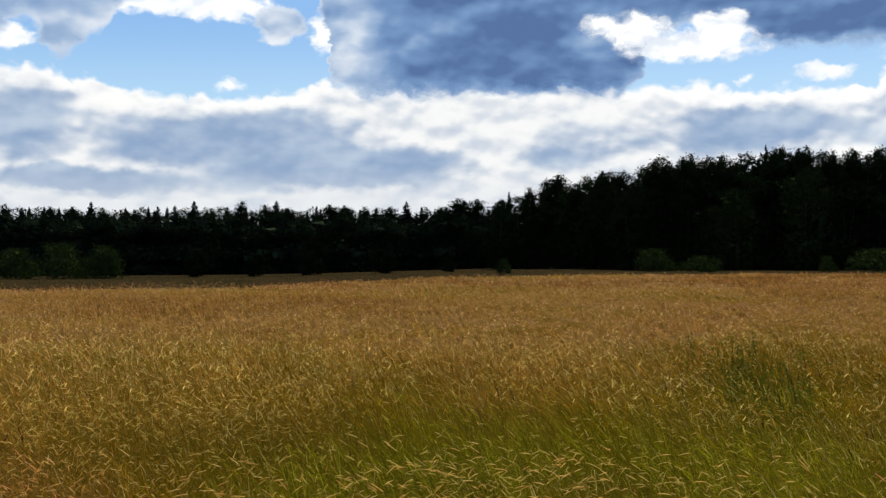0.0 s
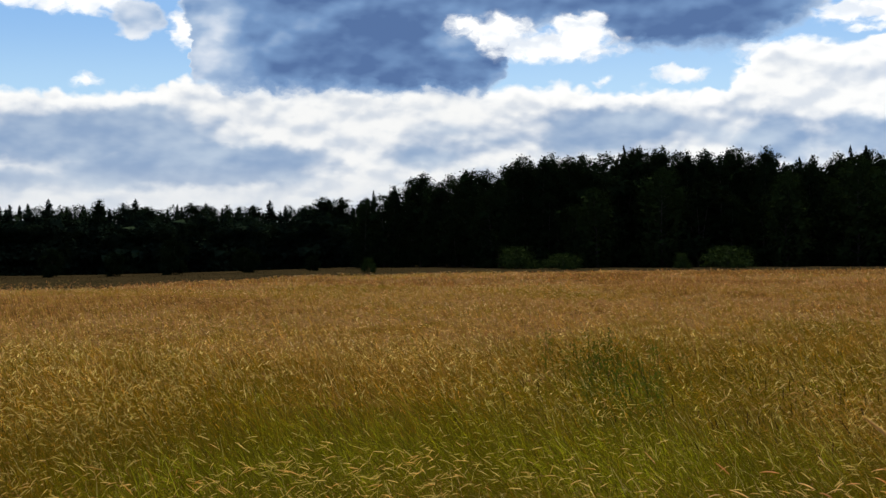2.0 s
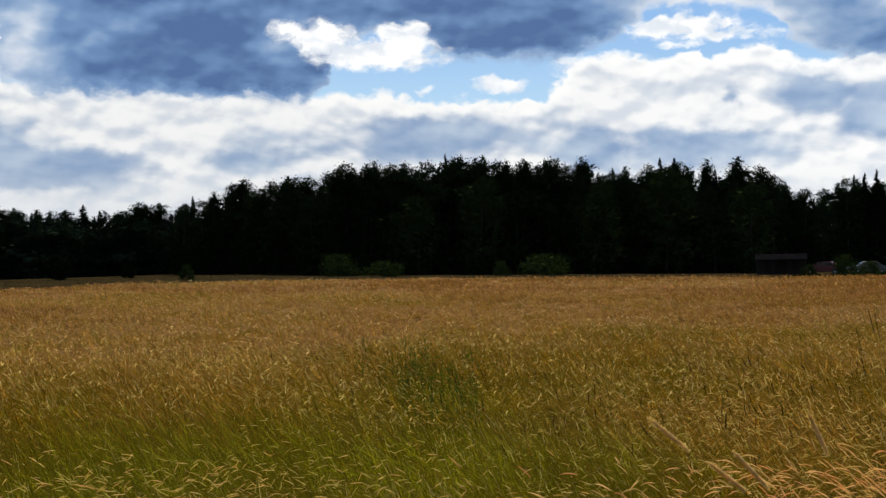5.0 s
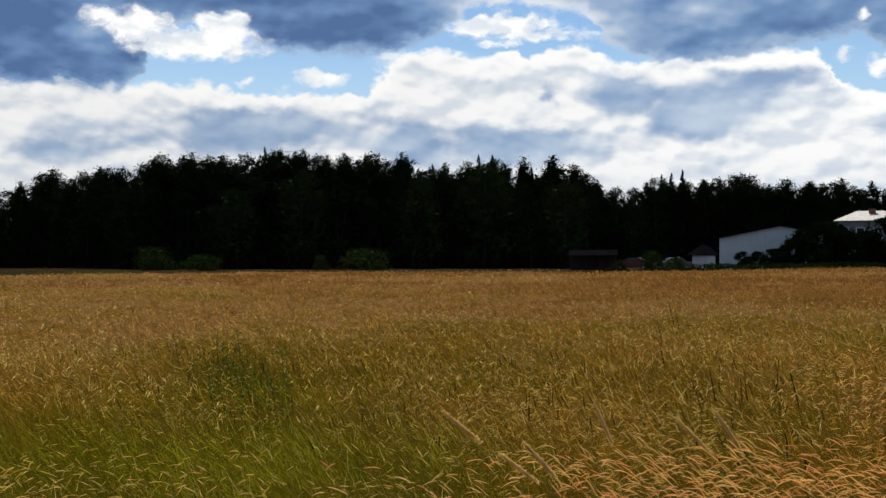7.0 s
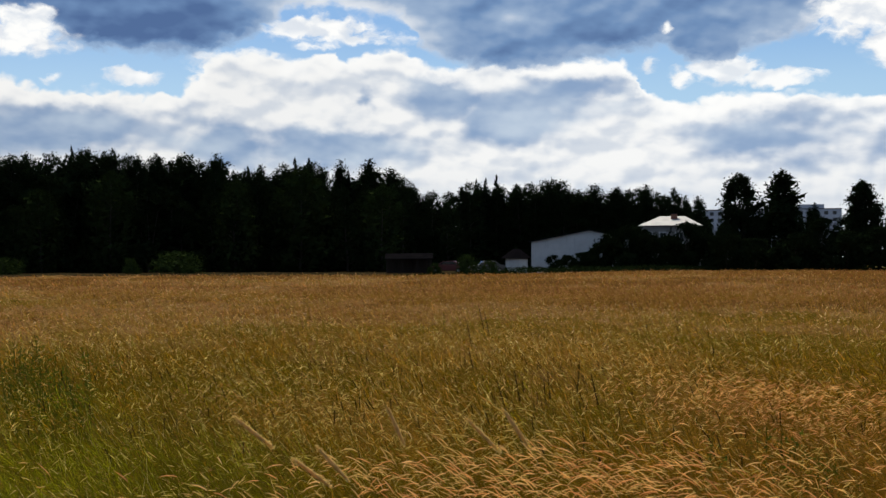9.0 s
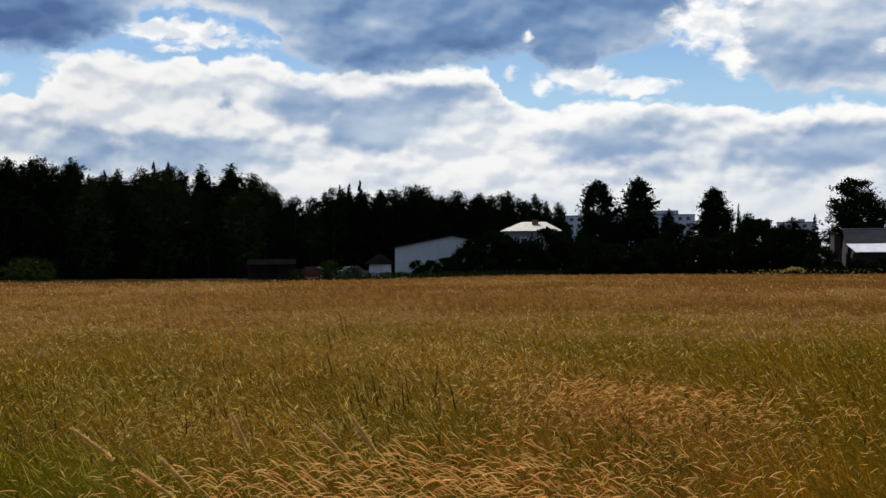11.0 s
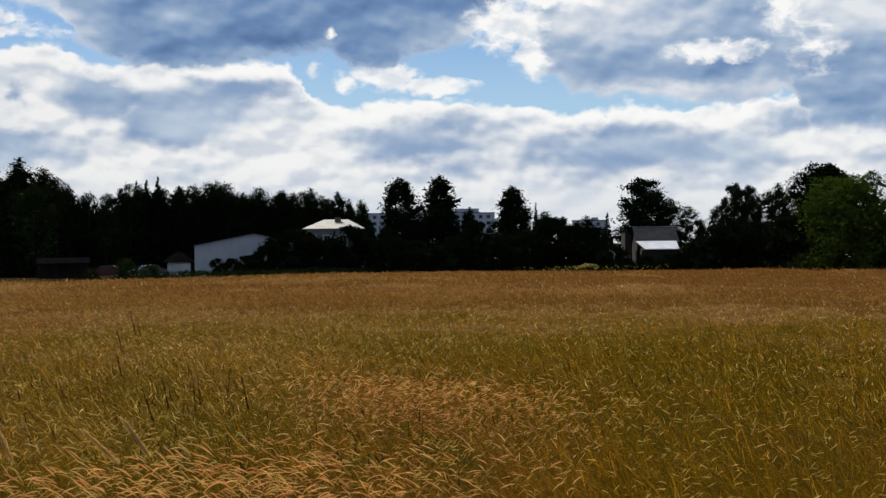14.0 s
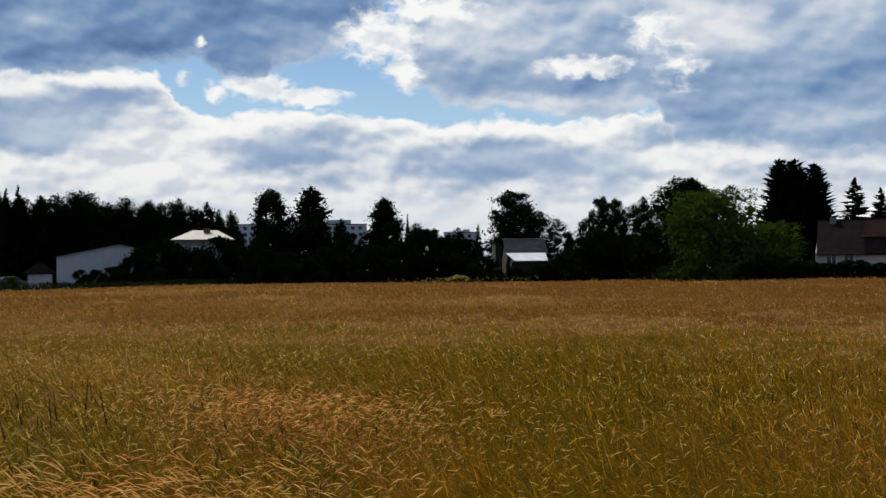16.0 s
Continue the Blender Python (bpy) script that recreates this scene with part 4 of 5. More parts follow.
def spruce(seed, width=0.3, base=0.05, levels=56, per=8, airy=0.0, lift=0.0, taper=0.72):
    """A spruce 15 m high: whorls of branches hung with needle sprays. lift turns the branch tips upwards."""
    rng = np.random.default_rng(seed)
    H = 15.0
    V = []
    for lv in range(levels):
        h = lv / (levels - 1)
        z = H * (base + (0.975 - base) * h)
        reach = H * width / 2 * (1 - h) ** taper + 0.12
        for b in range(max(4, int(per * (1 - 0.4 * h)))):
            if rng.uniform() < airy:
                continue
            g = rng.uniform(0, 6.283)
            L = reach * rng.uniform(0.6, 1.15)
            d, sd = np.array([math.cos(g), math.sin(g), 0]), np.array([-math.sin(g), math.cos(g), 0])
            drop = L * rng.uniform(0.15, 0.45) * (1 - h * 0.9) - lift * L
            for f0, f1 in ((0.0, 0.55), (0.35, 0.85), (0.68, 1.0)) if h < 0.6 else ((0.0, 0.7), (0.4, 1.0)):
                p0 = d * L * f0 + (0, 0, z - drop * f0)
                p1 = d * L * f1 + (0, 0, z - drop * f1 + 0.12 * (f1 == 1.0))
                m = (p0 + p1) / 2
                w = (0.34 - 0.1 * f1) * (0.62 + 0.6 * (1 - h)) * rng.uniform(0.8, 1.5)
                tilt = rng.uniform(-1, 1)
                side = sd * w * (1 if tilt > 0 else -1)
                down = np.array([0, 0, -w * rng.uniform(0.7, 1.5)])
                V += [p0 - side * 0.9 + (0, 0, 0.25 * w), p0 * 0.6 + m * 0.4 + side * 0.9 + down * (1 + 0.5 * abs(tilt)), p1]
    V += [(-0.12, 0, H * 0.95), (0.12, 0.02, H * 0.95), (0, 0, H)]
    wood = tube([(0, 0, z) for z in np.linspace(-0.2, H * 0.99, 5)], np.linspace(0.2, 0.015, 5))
    return wood, (np.array(V), np.arange(len(V)).reshape(-1, 3))


def tree(name, label, made, wood_mat, leaf_mat, group):
    root = anchor(name, label, "tree", Matrix(), group)
    part("trunk", mesh_np("trunk", *made[0], smooth=True), wood_mat, root)
    part("crown", mesh_np("crown", *made[1]), leaf_mat, root)
    return root


EDGE = "trees of the forest edge"
KINDS = {}


def kind(key, name, label, made, wood_mat, leaf_mat, group=EDGE):
    root = tree(name, label, made, wood_mat, leaf_mat, group)
    root.matrix_world = Matrix.Translation((0, 0, -500))
    KINDS[key] = (root, made)


def plant(key, az, d, high, wide=1.0, turn=None, group="", label=""):
    """A tree of that kind at azimuth and distance, high metres tall."""
    root = KINDS[key][0]
    x, y = spot_at(az, d)
    s = high / 15.0
    turn = (az * 137.5) % 360 if turn is None else turn
    ob = copy_thing(root, Matrix.Identity(4))
    ob.matrix_world = Matrix.LocRotScale((x, y, float(lie(x, y)) - 0.05), Euler((0, 0, radians(turn))), (s * wide, s * wide, s))
    return tagged(ob, label, group=group)


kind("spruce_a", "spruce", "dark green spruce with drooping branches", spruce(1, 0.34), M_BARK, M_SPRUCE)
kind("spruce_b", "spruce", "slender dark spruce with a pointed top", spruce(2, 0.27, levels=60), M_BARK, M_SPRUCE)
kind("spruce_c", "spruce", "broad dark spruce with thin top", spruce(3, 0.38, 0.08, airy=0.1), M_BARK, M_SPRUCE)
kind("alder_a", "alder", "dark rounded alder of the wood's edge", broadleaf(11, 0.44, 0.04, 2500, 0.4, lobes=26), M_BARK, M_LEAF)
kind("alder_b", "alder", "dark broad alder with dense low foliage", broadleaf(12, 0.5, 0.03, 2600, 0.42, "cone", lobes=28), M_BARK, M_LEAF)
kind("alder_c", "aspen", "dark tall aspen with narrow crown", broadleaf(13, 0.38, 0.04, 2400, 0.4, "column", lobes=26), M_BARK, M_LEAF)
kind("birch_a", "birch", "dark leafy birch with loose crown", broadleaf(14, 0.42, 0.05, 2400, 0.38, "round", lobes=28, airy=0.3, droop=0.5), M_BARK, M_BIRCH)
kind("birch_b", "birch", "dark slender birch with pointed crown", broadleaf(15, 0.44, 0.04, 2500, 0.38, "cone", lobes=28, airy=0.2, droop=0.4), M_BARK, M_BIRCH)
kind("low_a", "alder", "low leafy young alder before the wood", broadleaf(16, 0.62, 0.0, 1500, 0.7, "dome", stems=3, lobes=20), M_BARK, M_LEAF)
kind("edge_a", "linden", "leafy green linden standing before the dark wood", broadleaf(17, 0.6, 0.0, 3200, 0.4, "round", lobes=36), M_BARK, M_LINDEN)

# first rank of the near wood: azimuth, elevation of the top
RANK_WEST = [(3.28, 3.33), (4.28, 3.5), (5.18, 3.86), (5.92, 4.08), (6.96, 3.99), (7.7, 4.2), (8.44, 4.19), (8.95, 4.18), (9.68, 4.39), (10.26, 4.6), (10.85, 4.88), (11.5, 4.87), (12.14, 5.03), (12.86, 4.83), (13.78, 4.88), (14.56, 4.91), (15.61, 5.41), (16.51, 5.16), (16.86, 5.13), (17.75, 5.2), (18.83, 4.95), (19.5, 5.04), (20.43, 4.96)]
RANK_EAST = [(20.98, 5.04), (22.13, 5.12), (23.84, 4.62), (24.7, 4.61), (25.41, 4.64), (26.12, 5.05), (26.8, 5.06), (27.87, 4.44), (28.57, 4.85), (29.19, 4.91), (29.88, 4.36), (30.63, 4.45), (31.31, 4.01), (32.05, 3.69), (32.79, 3.31), (33.99, 3.53), (34.72, 3.78), (35.05, 3.98), (35.51, 4.06), (36.03, 4.22), (36.98, 3.61), (37.7, 3.68), (38.27, 3.82), (38.7, 3.89), (39.35, 3.81), (39.84, 3.38), (40.7, 3.59), (41.62, 3.43), (42.12, 3.5)]
RANK_VILLAGE = [(42.6, 3.35), (43.1, 3.42), (43.66, 3.55), (44.36, 3.4), (45.06, 3.04), (45.72, 3.03)]
POINTED = {26.12: "spruce_a", 26.8: "spruce_a", 15.61: "spruce_c", 36.03: "spruce_b", 35.05: "spruce_b", 35.51: "spruce_b", 22.13: "birch_b", 17.75: "birch_b", 23.84: "spruce_b", 3.28: "spruce_a"}


def edge_distance(az):
    """The wood's edge: close by in the middle, falling back westwards and behind the village."""
    return 152 + 90 * float(ease(11.5 - az, 0, 9)) + 28 * float(ease(az, 31.0, 36.0))


def build_near_wood():
    rng = random.Random(5)
    leafy = ["alder_a", "alder_a", "alder_b", "alder_c", "birch_a", "birch_a", "birch_b"]
    for az, el in RANK_WEST + RANK_EAST + RANK_VILLAGE:
        d = edge_distance(az) + rng.uniform(2, 10)
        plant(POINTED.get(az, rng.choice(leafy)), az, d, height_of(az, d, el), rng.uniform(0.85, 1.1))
    # between them and behind, trees little lower close the wood
    ranks = RANK_WEST + RANK_EAST + RANK_VILLAGE
    for row, (back, lower, step) in enumerate(((5, 0.3, 0.8), (14, 0.32, 1.0), (-2, 1.3, 1.3))):
        az = 2.8 + row * 0.3
        while az < 46:
            d = edge_distance(az) + back + rng.uniform(-3, 4)
            el = float(np.interp(az, [r[0] for r in ranks], [r[1] for r in ranks])) - lower * rng.uniform(0.5, 2.0)
            if not (row == 2 and az > 30):
                plant(rng.choice(leafy + ["spruce_a"] * (row == 0) + ["low_a"] * (row == 2)), az, d, height_of(az, d, el), rng.uniform(0.9, 1.2))
            az += step * rng.uniform(0.7, 1.4)
    # single fuller trees that stand out before the edge
    for az, el, wide in ((26.4, 4.55, 1.0), (14.3, 3.3, 0.95), (13.2, 2.5, 0.9), (30.4, 3.7, 0.9), (17.4, 4.2, 0.85), (23.2, 3.9, 0.8)):
        d = edge_distance(az) - 5
        plant("edge_a", az, d, height_of(az, d, el), wide)
    # low growth along the foot, and in the dark under the crowns
    for back, step, lo, hi in ((-2.5, 1.1, 2.6, 6.0), (9, 0.75, 4.5, 7.5)):
        az = 2.6
        while az < 46:
            d = edge_distance(az) + back + rng.uniform(-1.5, 1.5)
            if back > 0 or az < 30:
                plant("low_a", az, d, rng.uniform(lo, hi), rng.uniform(1.0, 1.6))
            az += step * rng.uniform(0.7, 1.3)


build_near_wood()


def build_wood_interior():
    """The depth of the near wood behind its edge: foliage past counting."""
    rng = np.random.default_rng(61)
    ranks = RANK_WEST + RANK_EAST + RANK_VILLAGE
    n = 42000
    az = rng.uniform(2.4, 46.4, n)
    d = np.interp(az, np.arange(2, 48), [edge_distance(a) for a in range(2, 48)]) + rng.uniform(17, 30, n)
    x, y = d * np.sin(np.radians(az)), d * np.cos(np.radians(az))
    top = EYE + d * np.tan(np.radians(np.interp(az, [r[0] for r in ranks], [r[1] for r in ranks]) - 1.15)) + 0.9 * lumps(x, y, 0.7, 51)
    P = np.stack([x, y, lie(x, y) + rng.uniform(0, 1, n) ** 0.8 * top], -1)
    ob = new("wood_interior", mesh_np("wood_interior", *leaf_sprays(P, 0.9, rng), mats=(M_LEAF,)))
    tagged(ob, "dark leafy depth of the near wood", "woods", kind="stuff")


build_wood_interior()


# the far wood across the low ground: a rank of single spruces before an uncounted mass
FAR_RANK = [(-20.66, 2.42), (-20.0, 2.5), (-18.87, 2.51), (-17.58, 2.52), (-16.9, 2.81), (-16.28, 2.49), (-15.52, 2.46), (-15.1, 2.32), (-13.83, 2.62), (-13.02, 2.65), (-12.12, 2.89), (-11.26, 2.49), (-10.54, 2.61), (-9.88, 2.82), (-8.79, 2.67), (-8.17, 2.91), (-7.54, 2.5), (-6.21, 2.65), (-5.76, 2.67), (-4.72, 2.64), (-4.05, 2.57), (-3.3, 2.49), (-2.63, 2.57), (-1.8, 2.89), (-1.05, 2.6), (-0.23, 2.48), (0.61, 2.93), (1.14, 2.85), (1.59, 2.92), (2.26, 2.47), (2.71, 2.69)]


def build_far_wood():
    rng = random.Random(9)
    for az, el in FAR_RANK:
        d = 290 + rng.uniform(0, 8)
        plant(rng.choice(["spruce_a", "spruce_a", "spruce_c", "birch_b", "alder_b"]), az, d, height_of(az, d, el), rng.uniform(1.2, 1.8), group="trees of the far wood")
    pieces = []
    keys = ["spruce_a", "alder_c", "birch_a", "alder_a", "low_a"]
    for i in range(260):
        az = -24 + 27.5 * ((i * 0.618) % 1)
        row = i % 4
        d = 284 + row * 7 + rng.uniform(-3, 3)
        v, q = KINDS[keys[4] if row == 0 else rng.choice(keys[:4])][1][1]
        pick = np.random.default_rng(i).permutation(len(q))[: 850]
        v = v.reshape(-1, 3, 3)[pick]
        v = v.mean(1, keepdims=True) + (v - v.mean(1, keepdims=True)) * 1.25
        s = height_of(az, d, (1.4 if row == 0 else 2.42) + rng.uniform(-0.9 if row == 0 else -0.3, 0.8 if row == 0 else 0.14)) / 15.0
        x, y = spot_at(az, d)
        v = v.reshape(-1, 3) * (s * 1.25, s * 1.25, s) + (x, y, float(lie(x, y)))
        pieces.append((v, np.arange(len(v)).reshape(-1, 3)))
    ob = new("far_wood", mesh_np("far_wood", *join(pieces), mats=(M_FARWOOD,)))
    tagged(ob, "dark mixed far wood standing behind the low field", "woods", kind="stuff")


build_far_wood()

# ---- bushes, single trees of the village ----
VILLAGE = "trees round the village"
kind("bush", "bush", "dark green rounded bush before the wood", broadleaf(21, 1.9, 0.0, 2400, 0.95, "dome", stems=5, lobes=30), M_BARK, M_BUSH, "bushes")
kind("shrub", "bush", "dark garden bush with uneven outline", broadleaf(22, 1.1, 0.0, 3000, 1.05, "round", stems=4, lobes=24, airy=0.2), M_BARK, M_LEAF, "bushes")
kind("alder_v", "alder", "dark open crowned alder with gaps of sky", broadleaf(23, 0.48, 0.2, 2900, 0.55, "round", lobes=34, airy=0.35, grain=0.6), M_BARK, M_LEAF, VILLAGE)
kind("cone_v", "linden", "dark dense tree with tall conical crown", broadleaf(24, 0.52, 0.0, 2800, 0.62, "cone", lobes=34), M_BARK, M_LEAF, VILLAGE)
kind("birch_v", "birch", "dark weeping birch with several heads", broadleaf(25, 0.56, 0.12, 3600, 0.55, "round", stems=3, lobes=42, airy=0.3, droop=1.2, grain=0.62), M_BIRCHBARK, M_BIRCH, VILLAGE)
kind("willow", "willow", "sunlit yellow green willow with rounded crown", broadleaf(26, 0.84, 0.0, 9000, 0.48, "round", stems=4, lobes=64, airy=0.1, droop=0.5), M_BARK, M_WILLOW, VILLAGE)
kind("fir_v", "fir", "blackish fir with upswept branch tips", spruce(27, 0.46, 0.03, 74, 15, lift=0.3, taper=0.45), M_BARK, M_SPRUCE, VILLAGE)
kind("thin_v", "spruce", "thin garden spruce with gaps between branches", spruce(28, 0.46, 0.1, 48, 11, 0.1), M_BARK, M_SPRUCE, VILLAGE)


def build_bushes():
    for az, d, el, wide, key in ((12.6, 132, 0.10, 1.25, "bush"), (10.3, 140, 0.47, 0.95, "bush"), (20.5, 134, 0.40, 1.2, "bush"), (18.35, 130, 0.08, 0.55, "bush"),
                                 (3.0, 128, 0.0, 0.5, "bush"), (-18.2, 150, 0.85, 0.7, "bush"), (-16.3, 148, 0.72, 0.6, "bush"), (-20.2, 156, 0.6, 0.7, "bush"), (-21.5, 125, -0.45, 1.0, "bush"),
                                 (-9.2, 190, 0.3, 0.7, "shrub"), (-6.5, 200, 0.9, 0.7, "shrub"), (-12.0, 205, 0.5, 0.7, "shrub"), (-3.0, 205, 0.5, 0.9, "shrub"), (0.3, 200, 0.1, 0.8, "shrub"), (34.6, 129, 0.25, 0.6, "bush"), (35.7, 127, -0.05, 0.7, "bush"), (33.0, 127, -0.2, 0.7, "bush")):
        plant(key, az, d, height_of(az, d, el), wide)
    # gardens: a dark belt of bushes before the houses
    for az, d, el, wide in ((40.5, 119, 0.35, 0.8), (41.2, 119, 0.8, 0.8), (41.9, 120, 1.35, 0.8), (42.5, 119, 1.65, 0.85), (43.1, 120, 1.4, 0.9), (43.8, 121, 0.6, 1.0), (44.4, 124, 1.05, 0.75), (45.2, 124, 1.75, 0.8), (46.1, 126, 1.6, 0.9), (47.2, 122, 1.2, 0.9), (48.5, 123, 1.0, 1.0), (38.9, 122, 0.2, 0.7), (39.5, 119, 0.2, 0.8), (40.1, 119, 0.3, 0.7),
                            (50.3, 124, 1.2, 0.9), (51.6, 126, 1.9, 0.8), (52.6, 124, 1.3, 0.9), (54.2, 124, 1.5, 0.9), (55.1, 128, 2.1, 0.8), (56.2, 126, 1.7, 0.9), (57.2, 126, 1.6, 0.9), (58.2, 122, 0.7, 0.9)):
        plant("shrub", az, d, height_of(az, d, el), wide)
    for az, d, el, wide in ((62.4, 118, 0.9, 0.9), (63.1, 116, 1.6, 0.9), (64.3, 117, 1.9, 0.8), (65.2, 115, 1.7, 0.8), (66.4, 112, 1.95, 0.9), (67.5, 112, 1.7, 0.9), (72.2, 104, 1.9, 0.9), (73.2, 104, 1.3, 0.9), (61.9, 120, 0.35, 0.8), (58.9, 118, 0.05, 1.0), (59.9, 119, 0.12, 1.0), (60.8, 119, 0.2, 1.0), (61.4, 118, 0.25, 0.9)):
        plant("shrub", az, d, height_of(az, d, el), wide)


def build_village_trees():
    for key, az, d, el, wide in (
        ("alder_v", 47.85, 134, 4.05, 0.9), ("shrub", 47.85, 132, 2.3, 0.7), ("cone_v", 49.5, 132, 4.17, 1.25), ("alder_c", 51.4, 150, 2.6, 0.8), ("birch_b", 50.9, 146, 2.4, 0.9),
        ("alder_v", 53.4, 136, 3.6, 0.9), ("alder_c", 53.3, 138, 2.9, 1.0), ("spruce_b", 54.45, 150, 2.87, 0.8), ("alder_a", 55.0, 150, 2.35, 1.2), ("alder_b", 55.8, 152, 2.1, 1.2), ("alder_a", 56.85, 150, 2.12, 1.0),
        ("alder_b", 56.4, 156, 1.85, 1.3), ("spruce_c", 57.95, 136, 2.35, 0.9), ("birch_v", 59.7, 146, 3.92, 1.0), ("alder_a", 59.9, 149, 2.8, 1.2), ("birch_a", 61.0, 150, 2.9, 1.3), ("alder_a", 61.65, 148, 2.5, 1.2), ("alder_b", 62.4, 150, 1.9, 1.2),
        ("alder_a", 63.3, 138, 2.5, 1.0), ("birch_v", 63.95, 136, 3.55, 0.55), ("birch_v", 64.7, 138, 3.45, 0.5), ("birch_a", 65.45, 136, 3.15, 1.1), ("alder_c", 66.2, 134, 3.55, 1.1), ("alder_a", 66.85, 132, 4.0, 1.1),
        ("alder_a", 67.6, 130, 4.42, 1.0), ("alder_v", 68.3, 131, 4.38, 1.1), ("alder_b", 68.9, 130, 4.0, 1.0), ("alder_b", 70.2, 128, 2.9, 1.2), ("fir_v", 72.45, 116, 5.27, 1.15), ("fir_v", 73.15, 118, 5.25, 1.15),
        ("fir_v", 74.0, 117, 5.0, 1.15), ("thin_v", 75.8, 126, 4.28, 1.45), ("thin_v", 76.9, 140, 3.75, 1.5), ("alder_b", 78.6, 128, 3.4, 1.0), ("alder_a", 80.5, 126, 3.0, 1.1)):
        plant(key, az, d, height_of(az, d, el), wide, group=VILLAGE)
    plant("willow", 69.5, 94, height_of(69.5, 94, 3.95), 1.0, group=VILLAGE)
    plant("willow", 72.0, 97, height_of(72.0, 97, 2.25), 1.15, 200, group=VILLAGE, label="smaller sunlit willow bush beside the hedge")
    # a thin belt of trees farther back closes the gaps between the houses
    rng = random.Random(12)
    az = 46.0
    while az < 84:
        d = 190 + rng.uniform(0, 25)
        plant(rng.choice(["alder_a", "alder_b", "birch_a"]), az, d, height_of(az, d, rng.uniform(1.75, 2.1) if az < 54 else rng.uniform(1.3, 1.75)), rng.uniform(1.2, 1.6), group=VILLAGE)
        az += rng.uniform(0.9, 1.5)


build_bushes()
build_village_trees()


def build_weed_belt():
    """Rank dark weeds along the edge of the field before the gardens."""
    rng = np.random.default_rng(83)
    n = 26000
    az = rng.uniform(30, 63, n)
    x, y = np.sin(np.radians(az)), np.cos(np.radians(az))
    d = field_edge(x, y) + 1.5 + np.abs(rng.normal(0, 3.5, n))
    x, y = x * d, y * d
    tall = 0.2 + 0.65 * ease(az, 31, 38) + 0.16 * lumps(x, y, 0.5, 71) + 0.1 * lumps(x, y, 1.6, 72)
    P = np.stack([x, y, lie(x, y) + rng.uniform(0, 1, n) ** 0.7 * np.maximum(tall, 0.2)], -1)
    ob = new("weed_belt", mesh_np("weed_belt", *leaf_sprays(P, 0.13, rng), mats=(M_LINDEN,)))
    tagged(ob, "rank dark weeds between field and gardens", "weeds", kind="stuff")


build_weed_belt()


# ---- houses ----
def stand(name, label, category, az, d, turn=0.0, group=""):
    """A thing whose front looks at the viewer: local x to the right, y away, z up. turn: degrees clockwise from above."""
    x, y = spot_at(az, d)
    return anchor(name, label, category, Matrix.LocRotScale((x, y, float(lie(x, y)) - 0.02), Euler((0, 0, radians(-az - turn))), None), group)


def window(parent, x, y, z, w, h, cross=True):
    """A framed window on a wall whose outer face lies at y, looking along -y."""
    fr = bmesh.new()
    t = 0.09
    for b in ((x - w / 2, x + w / 2, z, z + t), (x - w / 2, x + w / 2, z + h - t, z + h), (x - w / 2, x - w / 2 + t, z + t, z + h - t), (x + w / 2 - t, x + w / 2, z + t, z + h - t)):
        block(b[0], y - 0.07, b[2], b[1], y + 0.02, b[3], bm=fr)
    if cross:
        block(x - 0.03, y - 0.06, z + t, x + 0.03, y + 0.01, z + h - t, bm=fr)
    win = part("window", fr, M_FRAME, parent, "white framed window")
    part("pane", block(x - w / 2 + t, y - 0.03, z + t, x + w / 2 - t, y + 0.005, z + h - t), M_GLASS, win)
    part("sill", block(x - w / 2 - 0.08, y - 0.16, z - 0.06, x + w / 2 + 0.08, y + 0.01, z - 0.003), M_FRAME, win)
    return win


def build_barn():
    d = 125.0
    t = stand("barn", "long white limewashed barn with low gable", "barn", 40.6, d)
    W, L, eave, ridge = 6.15, 18.0, 3.4, 4.62
    part("wall", prism([(-W, 0), (W, 0), (W, eave), (0, ridge), (-W, eave)], 0, L), M_WHITEWALL, t)
    for s in (-1, 1):
        part("roof", slab([(s * (W + 0.3), -0.25, eave + 0.03), (0, -0.25, ridge + 0.09), (0, L + 0.3, ridge + 0.09), (s * (W + 0.3), L + 0.3, eave + 0.03)], 0.07), M_SLATE, t, "grey sheet roof slope")
    window(t, -2.35, -0.003, 1.35, 0.8, 0.75)
    window(t, 2.4, -0.003, 1.35, 0.8, 0.75)
    part("door", block(-0.9, -0.06, 0.05, 0.9, 0.02, 2.3, 0.02), M_PLANK, t, "grey plank door")
    # the low shed against its side
    s = stand("shed", "small white shed with dark hipped roof", "shed", 37.05, 126.5)
    part("wall", block(-1.2, 0, 0, 1.2, 3.0, 1.75), M_WHITEWALL, s)
    apex = [(-0.35, 1.5, 2.72), (0.35, 1.5, 2.72)]
    c = [(-1.75, -0.35, 1.7), (1.65, -0.35, 1.7), (1.65, 3.4, 1.7), (-1.75, 3.4, 1.7)]
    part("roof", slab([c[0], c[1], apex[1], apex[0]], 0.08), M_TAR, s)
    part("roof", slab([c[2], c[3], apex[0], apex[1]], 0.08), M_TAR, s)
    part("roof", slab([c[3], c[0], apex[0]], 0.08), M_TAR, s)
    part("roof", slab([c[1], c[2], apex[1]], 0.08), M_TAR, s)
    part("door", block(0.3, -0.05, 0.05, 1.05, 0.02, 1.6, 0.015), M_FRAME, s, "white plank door")


